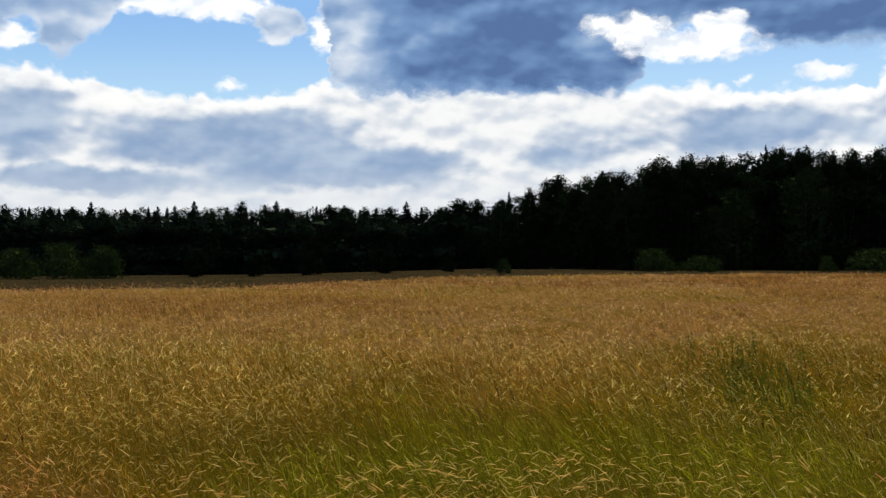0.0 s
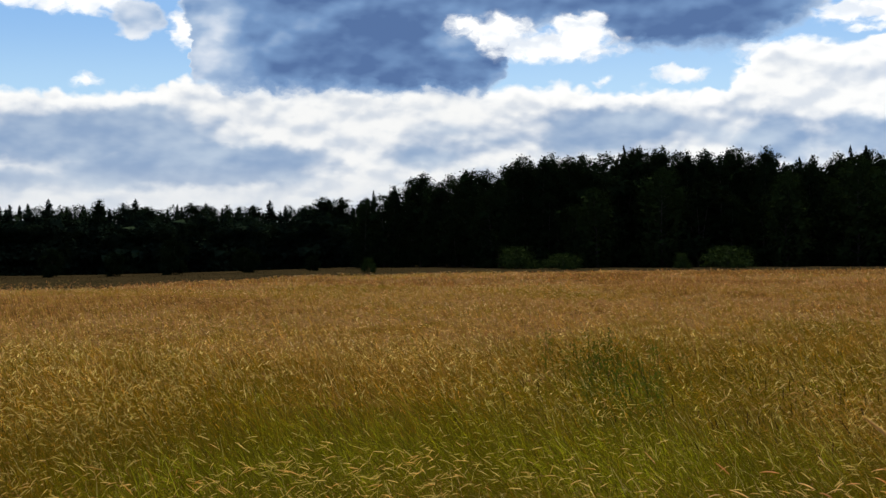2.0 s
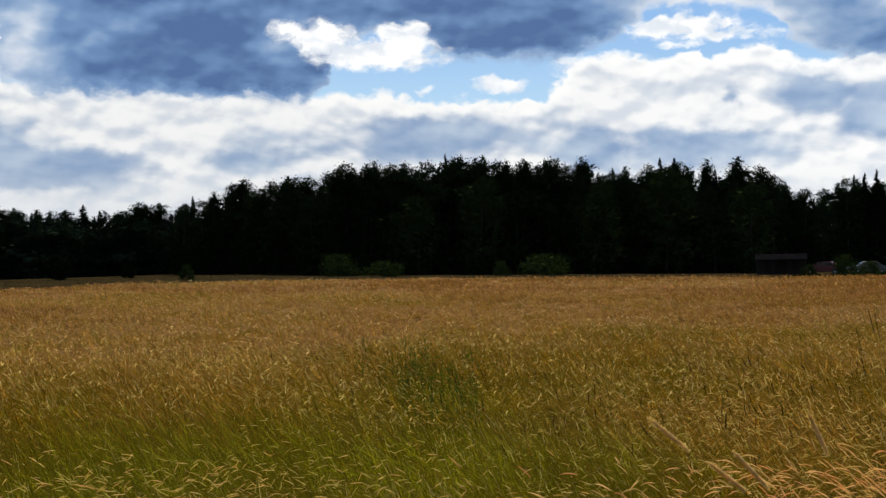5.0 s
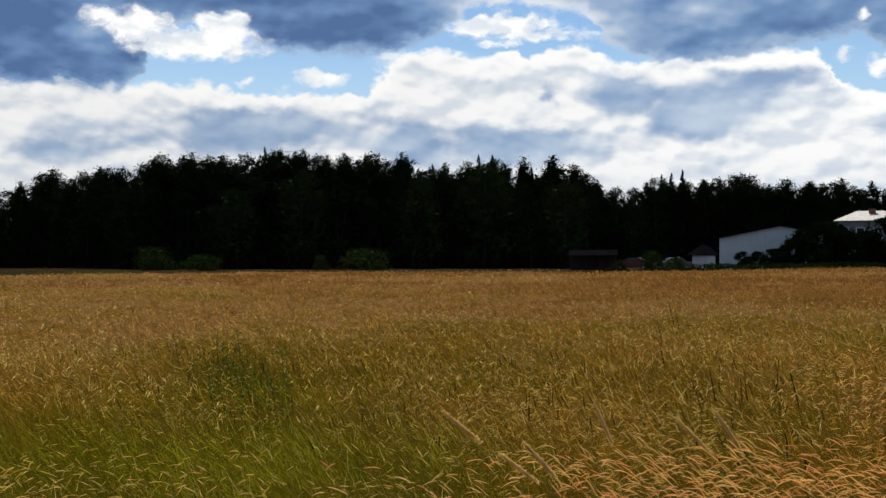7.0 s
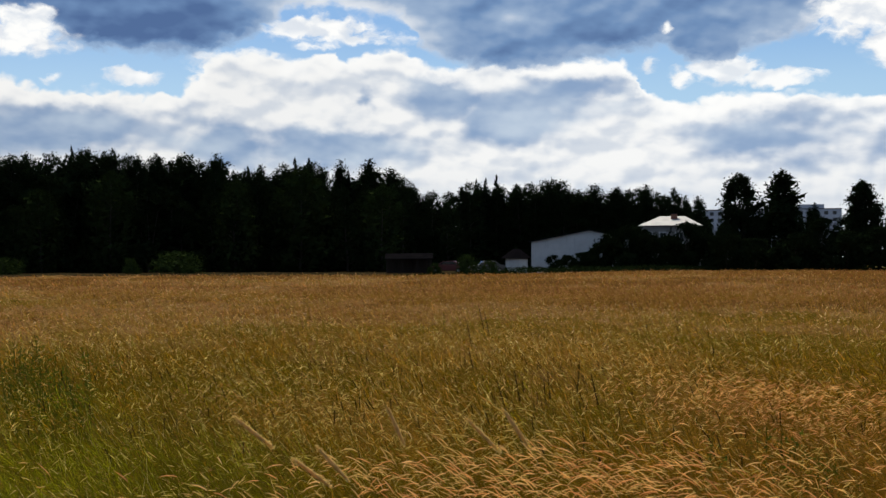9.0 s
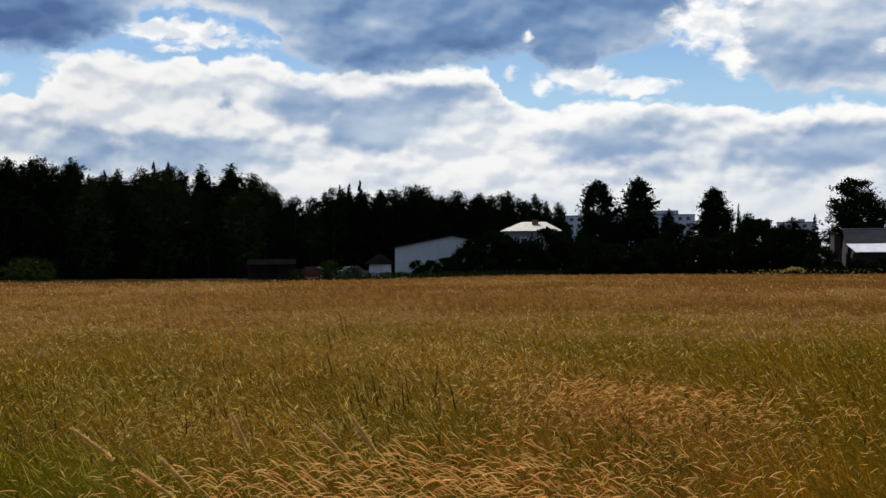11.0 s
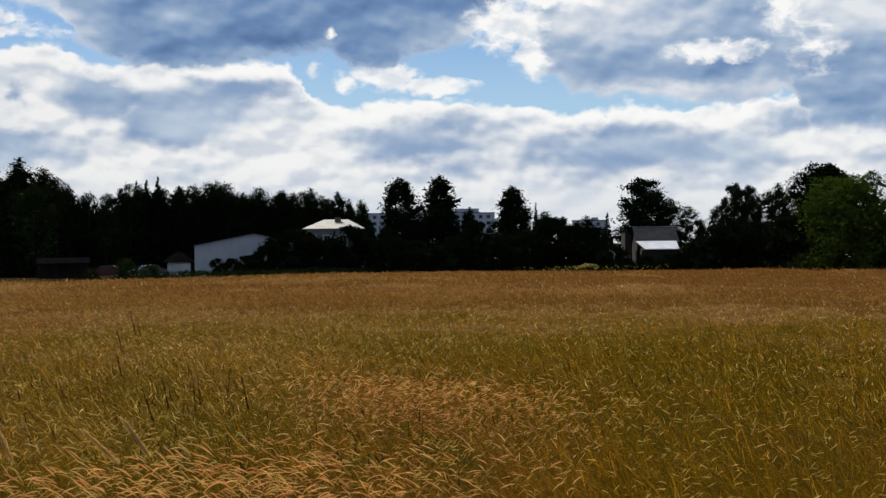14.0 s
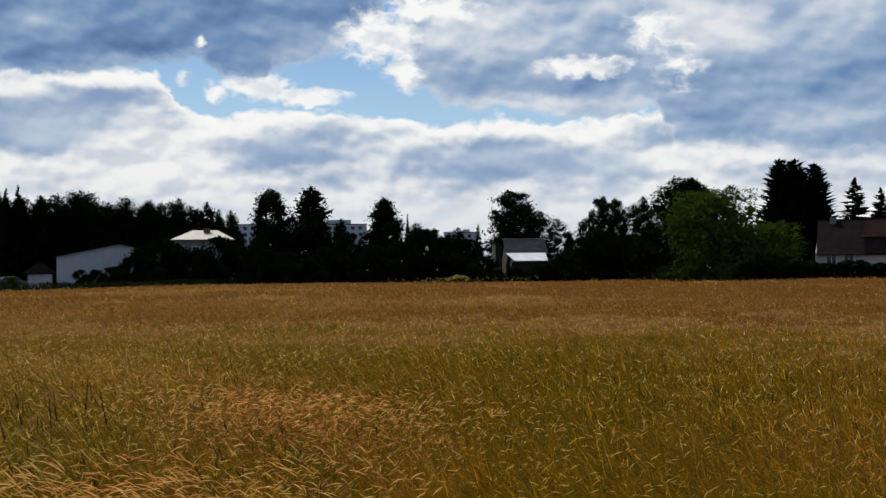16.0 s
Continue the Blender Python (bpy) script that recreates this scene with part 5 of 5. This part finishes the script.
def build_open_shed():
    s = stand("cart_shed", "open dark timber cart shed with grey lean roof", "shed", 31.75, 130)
    # timber coloured dark for the shade under the roof
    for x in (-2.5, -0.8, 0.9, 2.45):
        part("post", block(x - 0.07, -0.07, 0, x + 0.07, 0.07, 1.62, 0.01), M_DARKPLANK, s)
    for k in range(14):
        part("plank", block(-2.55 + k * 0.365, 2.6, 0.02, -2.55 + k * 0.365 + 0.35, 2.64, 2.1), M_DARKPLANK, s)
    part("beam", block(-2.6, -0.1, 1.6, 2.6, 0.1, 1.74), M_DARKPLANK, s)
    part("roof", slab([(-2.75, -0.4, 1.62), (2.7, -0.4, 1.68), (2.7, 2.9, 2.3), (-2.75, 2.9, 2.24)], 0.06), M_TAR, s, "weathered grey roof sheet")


def build_hip_house():
    d = 140.0
    t = stand("house", "grey rendered house with bare tin hipped roof", "house", 44.5, d, 4)
    W, D, eave, ridge = 3.4, 8.0, 5.55, 6.78
    part("wall", block(-W, 0, 0, W, D, eave - 0.02), M_GREYWALL, t)
    o = 0.35
    e = [(-W - o, -o, eave), (W + o, -o, eave), (W + o, D + o, eave), (-W - o, D + o, eave)]
    r = [(-1.5, D / 2, ridge), (1.5, D / 2, ridge)]
    for face in ((e[0], e[1], r[1], r[0]), (e[2], e[3], r[0], r[1]), (e[3], e[0], r[0]), (e[1], e[2], r[1])):
        roof = part("roof", slab(face, 0.06), M_TIN, t, "bare tin hipped roof slope")
    # standing seams on the slope that faces the field
    up = Vector((0, D / 2 + o, ridge - eave))
    for k in range(13):
        x = -W - o + 0.35 + k * (2 * (W + o) - 0.7) / 12
        f = min(1.0, (W + o - abs(x)) / (W + o - 1.5))
        a, b = Vector((x, -o, eave)), Vector((x, -o, eave)) + up * f
        part("seam", slab([a + Vector((-0.02, 0, 0.035)), a + Vector((0.02, 0, 0.035)), b + Vector((0.02, 0, 0.035)), b + Vector((-0.02, 0, 0.035))], 0.03), M_TIN, t)
    ch = part("chimney", block(-0.1, 2.6, 5.8, 0.65, 3.2, 6.98, 0.02), M_BRICK, t, "brick chimney")
    part("cap", block(-0.17, 2.53, 6.984, 0.72, 3.27, 7.06, 0.02), M_SLATE, ch)
    for x in (-2.5, -0.8, 1.1, 2.6):
        window(t, x, -0.003, 3.35, 0.95, 1.45)
        window(t, x, -0.003, 0.95, 0.95, 1.4)


def build_slate_house():
    d = 128.0
    t = stand("house", "low house with dark slate roof and pale lean-to", "house", 60.35, d, -6)
    W, D, eave, ridge = 2.15, 7.0, 3.45, 5.12
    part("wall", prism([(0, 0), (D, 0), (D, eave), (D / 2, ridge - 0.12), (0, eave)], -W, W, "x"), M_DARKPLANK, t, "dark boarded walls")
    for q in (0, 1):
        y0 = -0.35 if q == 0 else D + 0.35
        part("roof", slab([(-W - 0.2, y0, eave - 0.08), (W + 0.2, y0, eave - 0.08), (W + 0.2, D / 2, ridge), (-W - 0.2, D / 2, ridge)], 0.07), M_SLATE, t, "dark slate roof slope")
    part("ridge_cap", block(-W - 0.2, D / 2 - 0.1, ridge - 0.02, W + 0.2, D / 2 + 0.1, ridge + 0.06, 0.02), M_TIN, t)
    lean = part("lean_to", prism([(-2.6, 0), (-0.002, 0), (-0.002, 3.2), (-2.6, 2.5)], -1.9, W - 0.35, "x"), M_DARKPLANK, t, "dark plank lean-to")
    part("lean_to_roof", slab([(-1.6, -2.9, 2.62), (W - 0.15, -2.9, 2.62), (W - 0.15, -0.36, 3.5), (-2.35, -0.36, 3.5)], 0.06), M_WHITETIN, t, "pale sheet metal lean-to roof")
    for k in range(8):
        x = -1.8 + k * 0.45
        part("plank", block(x, -2.635, 0.05, x + 0.42, -2.604, 2.4), M_DARKPLANK, lean)
    part("porch_roof", slab([(W + 0.1, -2.2, 2.25), (W + 2.4, -2.2, 2.45), (W + 2.4, 0.8, 2.95), (W + 0.1, 0.8, 2.75)], 0.07), M_REDROOF, t, "red brown porch roof")
    for x in (W + 0.3, W + 2.2):
        part("post", block(x - 0.08, -2.0, 0, x + 0.08, -1.84, 2.2, 0.01), M_PLANK, t)
    a = stand("annex", "narrow grey boarded annex with low dark roof", "outbuilding", 58.95, 127, -6)
    part("wall", prism([(-0.32, 0), (0.32, 0), (0.32, 4.1), (-0.32, 4.6)], 0, 4, "y"), M_DARKPLANK, a)
    part("roof", slab([(-0.42, -0.2, 4.74), (0.42, -0.2, 4.07), (0.42, 4.2, 4.07), (-0.42, 4.2, 4.74)], 0.06), M_SLATE, a)
    part("door", block(-0.28, -0.05, 0.05, 0.28, 0.02, 1.95, 0.015), M_PLANK, a)


def build_long_house():
    d = 102.0
    t = stand("house", "low white house under a steep dark roof", "house", 77.2, d, 5)
    W, D, eave, ridge = 5.7, 7.0, 2.45, 5.3
    part("wall", prism([(0, 0), (D, 0), (D, eave), (D / 2, ridge - 0.15), (0, eave)], -W, W, "x"), M_WHITEWALL, t)
    for q in (0, 1):
        y0 = -0.4 if q == 0 else D + 0.4
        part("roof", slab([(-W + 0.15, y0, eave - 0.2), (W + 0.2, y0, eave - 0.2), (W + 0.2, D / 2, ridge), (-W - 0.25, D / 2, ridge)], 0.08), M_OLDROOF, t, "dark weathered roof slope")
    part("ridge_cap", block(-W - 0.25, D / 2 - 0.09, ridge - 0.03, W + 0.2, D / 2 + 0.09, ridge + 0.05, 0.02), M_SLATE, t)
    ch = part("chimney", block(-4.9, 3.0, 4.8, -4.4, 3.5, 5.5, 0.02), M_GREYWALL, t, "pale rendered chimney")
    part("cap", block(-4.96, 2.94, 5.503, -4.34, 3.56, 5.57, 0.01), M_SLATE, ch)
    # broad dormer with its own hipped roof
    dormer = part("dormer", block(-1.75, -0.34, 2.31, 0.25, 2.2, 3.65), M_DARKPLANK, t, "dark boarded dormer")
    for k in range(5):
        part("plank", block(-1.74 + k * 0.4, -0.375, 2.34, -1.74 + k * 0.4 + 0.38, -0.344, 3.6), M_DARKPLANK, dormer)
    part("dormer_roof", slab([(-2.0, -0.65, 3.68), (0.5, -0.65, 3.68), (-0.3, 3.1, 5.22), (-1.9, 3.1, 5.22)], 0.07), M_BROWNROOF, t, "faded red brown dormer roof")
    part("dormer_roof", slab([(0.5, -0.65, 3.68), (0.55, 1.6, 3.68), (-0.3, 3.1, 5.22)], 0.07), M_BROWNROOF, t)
    for x in (-4.4, -3.0, 2.6, 4.4):
        window(t, x, -0.003, 1.1, 0.9, 1.15)
    b = stand("house", "distant house with bright sunlit white metal roof", "house", 77.1, 150, -20)
    part("wall", prism([(-3, 0), (3, 0), (3, 5.6), (0, 8.6), (-3, 5.6)], 0, 9, "y"), M_GREYWALL, b)
    for s in (-1, 1):
        part("roof", slab([(s * 3.4, -0.3, 5.35), (0, -0.3, 8.75), (0, 9.3, 8.75), (s * 3.4, 9.3, 5.35)], 0.08), M_WHITETIN, b, "white metal roof slope")
    window(b, 0.0, -0.003, 5.2, 1.0, 1.3)


def build_blocks():
    """Flats far behind the village: storeys of windows under a flat roof."""
    glass = block(-0.8, -0.04, 0, 0.8, 0.05, 1.5)
    pane_mesh = bpy.data.meshes.new("window")
    glass.to_mesh(pane_mesh)
    glass.free()
    pane_mesh.materials.append(M_GLASS)
    for az, d, w, top, head in ((49.1, 520, 29.5, 2.3, 11.5), (57.0, 540, 8.0, 1.86, 1.0)):
        t = stand("apartment_building", "distant pale grey panel apartment block", "building", az, d)
        h = height_of(az, d, top)
        part("wall", block(-w, 0, 0, w, 12, h), M_PANELWALL, t)
        part("roof", block(-w - 0.2, -0.2, h + 0.004, w + 0.2, 12.2, h + 0.35), M_SLATE, t, "dark parapet edge")
        part("stair_head", block(head, 2, h + 0.36, head + 8 * (w > 10) + 3, 8, h + 2.2 - 0.6 * (w < 10)), M_PANELWALL, t)
        n = int(w * 2 / 3.4)
        storeys = int(h // 2.9)
        for s in range(storeys):
            for k in range(n):
                win = part("window", pane_mesh, None, t)
                win.location = (-w + 1.7 + k * 3.4, 0, h - 2.3 - s * 2.9)


def build_car(az, d, turn, body, label):
    """A parked saloon, half sunk in the grass."""
    t = stand("car", label, "car", az, d, turn, "parked cars")
    L, Wd = 2.1, 0.82
    side = [(-L, 0.3), (-L, 0.72), (-1.95, 0.86), (-1.15, 0.95), (-0.55, 1.38), (0.75, 1.42), (1.35, 1.0), (2.0, 0.92), (L, 0.7), (L, 0.3)]
    bm = prism(side, -Wd, Wd, "y")
    bmesh.ops.bevel(bm, geom=bm.edges[:], offset=0.05, segments=2, affect="EDGES")
    part("body", bm, body, t)
    for y in (-Wd - 0.004, Wd - 0.012):
        part("side_window", prism([(-0.95, 0.98), (-0.48, 1.32), (0.68, 1.35), (1.12, 1.0)], y, y + 0.016, "y"), M_GLASS, t)
    part("windscreen", slab([(-1.13, -0.7, 0.975), (-1.13, 0.7, 0.975), (-0.58, 0.6, 1.375), (-0.58, -0.6, 1.375)], -0.012), M_GLASS, t)
    for x in (-1.3, 1.3):
        for y in (-Wd + 0.02, Wd - 0.02):
            bm = bmesh.new()
            bmesh.ops.create_cone(bm, cap_ends=True, segments=20, radius1=0.31, radius2=0.31, depth=0.2, matrix=pose(x, y, 0.31, 90))
            wheel = part("wheel", bm, M_TYRE, t)
            bm = bmesh.new()
            bmesh.ops.create_cone(bm, cap_ends=True, segments=16, radius1=0.19, radius2=0.17, depth=0.225, matrix=pose(x, y, 0.31, 90))
            part("rim", bm, M_TIN, wheel)
    for y in (-0.6, 0.6):
        part("headlight", block(-L - 0.015, y - 0.14, 0.58, -L + 0.03, y + 0.14, 0.74, 0.01), M_FRAME, t)
        part("tail_light", block(L - 0.03, y - 0.14, 0.6, L + 0.015, y + 0.14, 0.78, 0.01), M_REDPAINT, t)


M_TYRE = paint("tyre_rubber", (0.02, 0.02, 0.02), 0.85, 0.0)
M_REDPAINT = paint("dark_red_car_paint", (0.10, 0.012, 0.012), 0.3, 0.1)
M_SILVER = paint("silver_car_paint", (0.10, 0.10, 0.105), 0.45, 0.3)


def build_hedge():
    """A dark clipped hedge before the long house."""
    t = stand("hedge", "dark clipped hedge along the garden edge", "hedge", 75.2, 92, 4)
    rng = np.random.default_rng(44)
    n = 9000
    P = np.stack([rng.uniform(-7.2, 8.5, n), rng.normal(0, 0.36, n), rng.uniform(0.0, 1.0, n) ** 0.6], -1)
    P[:, 2] *= 1.55 + 0.14 * np.sin(P[:, 0] * 1.9) + 0.08 * np.sin(P[:, 0] * 5.3)
    part("foliage", mesh_np("foliage", *leaf_sprays(P, 0.27, rng)), M_LEAF, t)
    for x in np.arange(-7, 8.4, 0.6):
        part("stem", mesh_np("stem", *tube([(x, 0, -0.05), (x + 0.05, 0.03, 0.7), (x - 0.04, -0.02, 1.3)], [0.03, 0.02, 0.008], 5)), M_BARK, t)


build_barn()
build_open_shed()
build_hip_house()
build_slate_house()
build_long_house()
build_blocks()
build_car(33.7, 133, 12, M_REDPAINT, "dark red car parked by the cart shed")
build_car(35.6, 136, -15, M_SILVER, "grey car parked beside the white shed")
build_hedge()
for az, d, el in ((71.6, 95, 0.1), (73.9, 96, 0.25), (67.2, 100, 0.2)):
    plant("bush", az, d, height_of(az, d, el), 0.8, label="yellow green garden bush by the hedge")


# ---- weeds in the meadow ----
def weed_clump(az, d, high, wide, n, label):
    """A stand of leafy green herbs: stalks with paired drooping leaves."""
    x, y = spot_at(az, d)
    rng = np.random.default_rng(int(az * 10))
    t = anchor("weed_clump", label, "weeds", Matrix.Translation((x, y, float(lie(x, y)))), "weed clumps")
    for i in range(n):
        bx, by = rng.normal(0, wide / 2, 2)
        h = high * rng.uniform(0.6, 1.05)
        lx, ly = rng.normal(-0.06, 0.08, 2)
        path = [(bx, by, -0.03), (bx + lx * 0.4, by + ly * 0.4, h * 0.5), (bx + lx, by + ly, h)]
        k = 60
        f = rng.uniform(0.15, 1.0, k)
        P = np.stack([bx + lx * f + rng.normal(0, 0.05, k), by + ly * f + rng.normal(0, 0.05, k), h * f - 0.02], -1)
        stalk = part("stalk", mesh_np("stalk", *tube(path, [0.005, 0.004, 0.002], 4)), M_HERB, t)
        part("foliage", mesh_np("foliage", *leaf_sprays(P, 0.022, rng, 0.4)), M_HERB, stalk)


def reed(az, d, top, lean, droop=0.0):
    """One tall reed grass bowed by the wind, with its feathery plume; az, d and top give the plume's tip."""
    x, y = seen_at(az, d)
    rng = np.random.default_rng(int(az * 100))
    c, s = math.cos(WIND + rng.uniform(-0.4, 0.4)) * lean, math.sin(WIND + rng.uniform(-0.4, 0.4)) * lean
    bx, by = x - c, y - s
    t = anchor("reed_grass_plant", "tall reed grass with bowed straw coloured plume", "grass", Matrix.Translation((bx, by, float(lie(bx, by)))), "tall reeds")
    u = np.linspace(0, 1, 12)
    path = np.stack([c * u ** 3, s * u ** 3, top * (u - droop * u ** 5) / (1 - droop)], -1)
    part("stem", mesh_np("stem", *tube(path[:10], np.linspace(0.0008, 0.0006, 10), 5), smooth=True), M_STALK, t)
    core = np.stack([np.interp(np.linspace(0.915, 1, 7), u, path[:, q]) for q in range(3)], -1)
    r = np.array([0.001, 0.0038, 0.0054, 0.0058, 0.0052, 0.0036, 0.0008]) * rng.uniform(0.8, 1.1)
    plume = part("plume", mesh_np("plume", *tube(core, r, 6), smooth=True), M_REED, t, "feathery straw plume")
    f = rng.uniform(0.02, 0.95, 420)
    P = np.stack([np.interp(f, np.linspace(0, 1, 7), core[:, q]) for q in range(3)], -1) + rng.normal(0, 0.0028, (420, 3))
    part("plume_fringe", mesh_np("plume_fringe", *leaf_sprays(P, 0.0048, rng, -0.6)), M_REED, plume)


def dock(az, d, high, lean):
    """A dry dark dock stalk with a knobbly spike of seeds."""
    x, y = seen_at(az, d)
    rng = np.random.default_rng(int(az * 100))
    t = anchor("dock_plant", "dry dark brown dock stalk over the grass", "weed", Matrix.Translation((x, y, float(lie(x, y)))), "dock stalks")
    c, s = math.cos(WIND) * lean, math.sin(WIND) * lean
    path = [(0, 0, -0.05), (c * 0.3, s * 0.3, high * 0.55), (c, s, high)]
    part("stalk", mesh_np("stalk", *tube(path, [0.003, 0.0022, 0.0015], 5)), M_STALK, t)
    f = np.linspace(0.72, 1.0, 26)
    core = np.stack([c * np.interp(f, [0, 0.55, 1], [0, 0.3, 1]), s * np.interp(f, [0, 0.55, 1], [0, 0.3, 1]), high * f], -1)
    part("seed_spike", mesh_np("seed_spike", *tube(core, rng.uniform(0.003, 0.0085, 26) * np.linspace(1, 0.5, 26), 6)), M_TIMOTHY, t)


def reed_mat():
    m = Mat("reed_straw", 0.7, 0.0, 0.15)
    c = m.ramp(m.noise(m.obj(), 60, 3), [(0.3, (0.60, 0.43, 0.15)), (0.7, (0.95, 0.76, 0.36))])
    return m.color(m.mix(m.span(m.rnd(), 0, 1, 0, 0.5), c, (0.76, 0.57, 0.23))).leafy(0.55, (1, 0.9, 0.55))


M_REED = reed_mat()
M_HERB = foliage("nettle_leaves", (0.05, 0.075, 0.012), (0.11, 0.13, 0.02), 0.35)
weed_clump(14.3, 13.2, 0.84, 0.5, 30, "dark green leafy thistle clump in dry grass")
weed_clump(16.2, 13.0, 0.72, 0.5, 14, "green leafy nettles beside the thistles")
weed_clump(16.6, 10.4, 0.74, 0.35, 22, "low dark green weeds in trodden grass")
weed_clump(51.2, 7.0, 0.66, 0.5, 14, "grey green weeds under ripe grass")
for az, d, high, lean in ((35.6, 14.0, 1.07, 0.16), (35.8, 14.2, 0.98, 0.14), (34.9, 13.0, 0.93, 0.12), (35.0, 11.0, 0.86, 0.12), (39.55, 8.6, 0.9, -0.05), (37.3, 8.6, 0.82, 0.1), (36.9, 8.0, 0.8, 0.16), (41.2, 8.4, 0.82, 0.12), (38.6, 9.0, 0.78, 0.05), (38.3, 8.8, 0.75, 0.03)):
    dock(az, d, high, lean)


for az, d, top, lean, droop in ((22.5, 3.0, 1.25, 0.46, 0.06), (30.0, 3.0, 1.27, 0.2, 0.0), (26.5, 3.0, 1.17, 0.42, 0.03), (25.3, 3.0, 1.14, 0.42, 0.05), (33.9, 3.05, 1.23, 0.34, 0.03), (35.7, 3.1, 1.25, 0.3, 0.0)):
    reed(az, d, top, lean, droop)


def build_goldenrod():
    """A loose drift of yellowish and white flowers at the field's edge."""
    rng = np.random.default_rng(77)
    a = np.radians(np.concatenate([rng.normal(56.9, 0.4, 160), rng.uniform(53.5, 61, 90)]))
    r = rng.uniform(92, 118, 250)
    x, y = r * np.sin(a), r * np.cos(a)
    P = np.stack([x, y, lie(x, y) + rng.uniform(0.72, 1.0, 250) + 0.25 * np.exp(-((np.degrees(a) - 57.0) / 0.4) ** 2)], -1)
    ob = new("wild_flowers", mesh_np("wild_flowers", *leaf_sprays(P, 0.13, rng), mats=(M_FLOWER,)))
    tagged(ob, "pale yellow wild flowers along the field's edge", "flowers", kind="stuff")


build_goldenrod()

# the patterns from which trees were copied are not part of the place
for root, made in KINDS.values():
    for ob in (*root.children_recursive, root):
        bpy.data.objects.remove(ob)
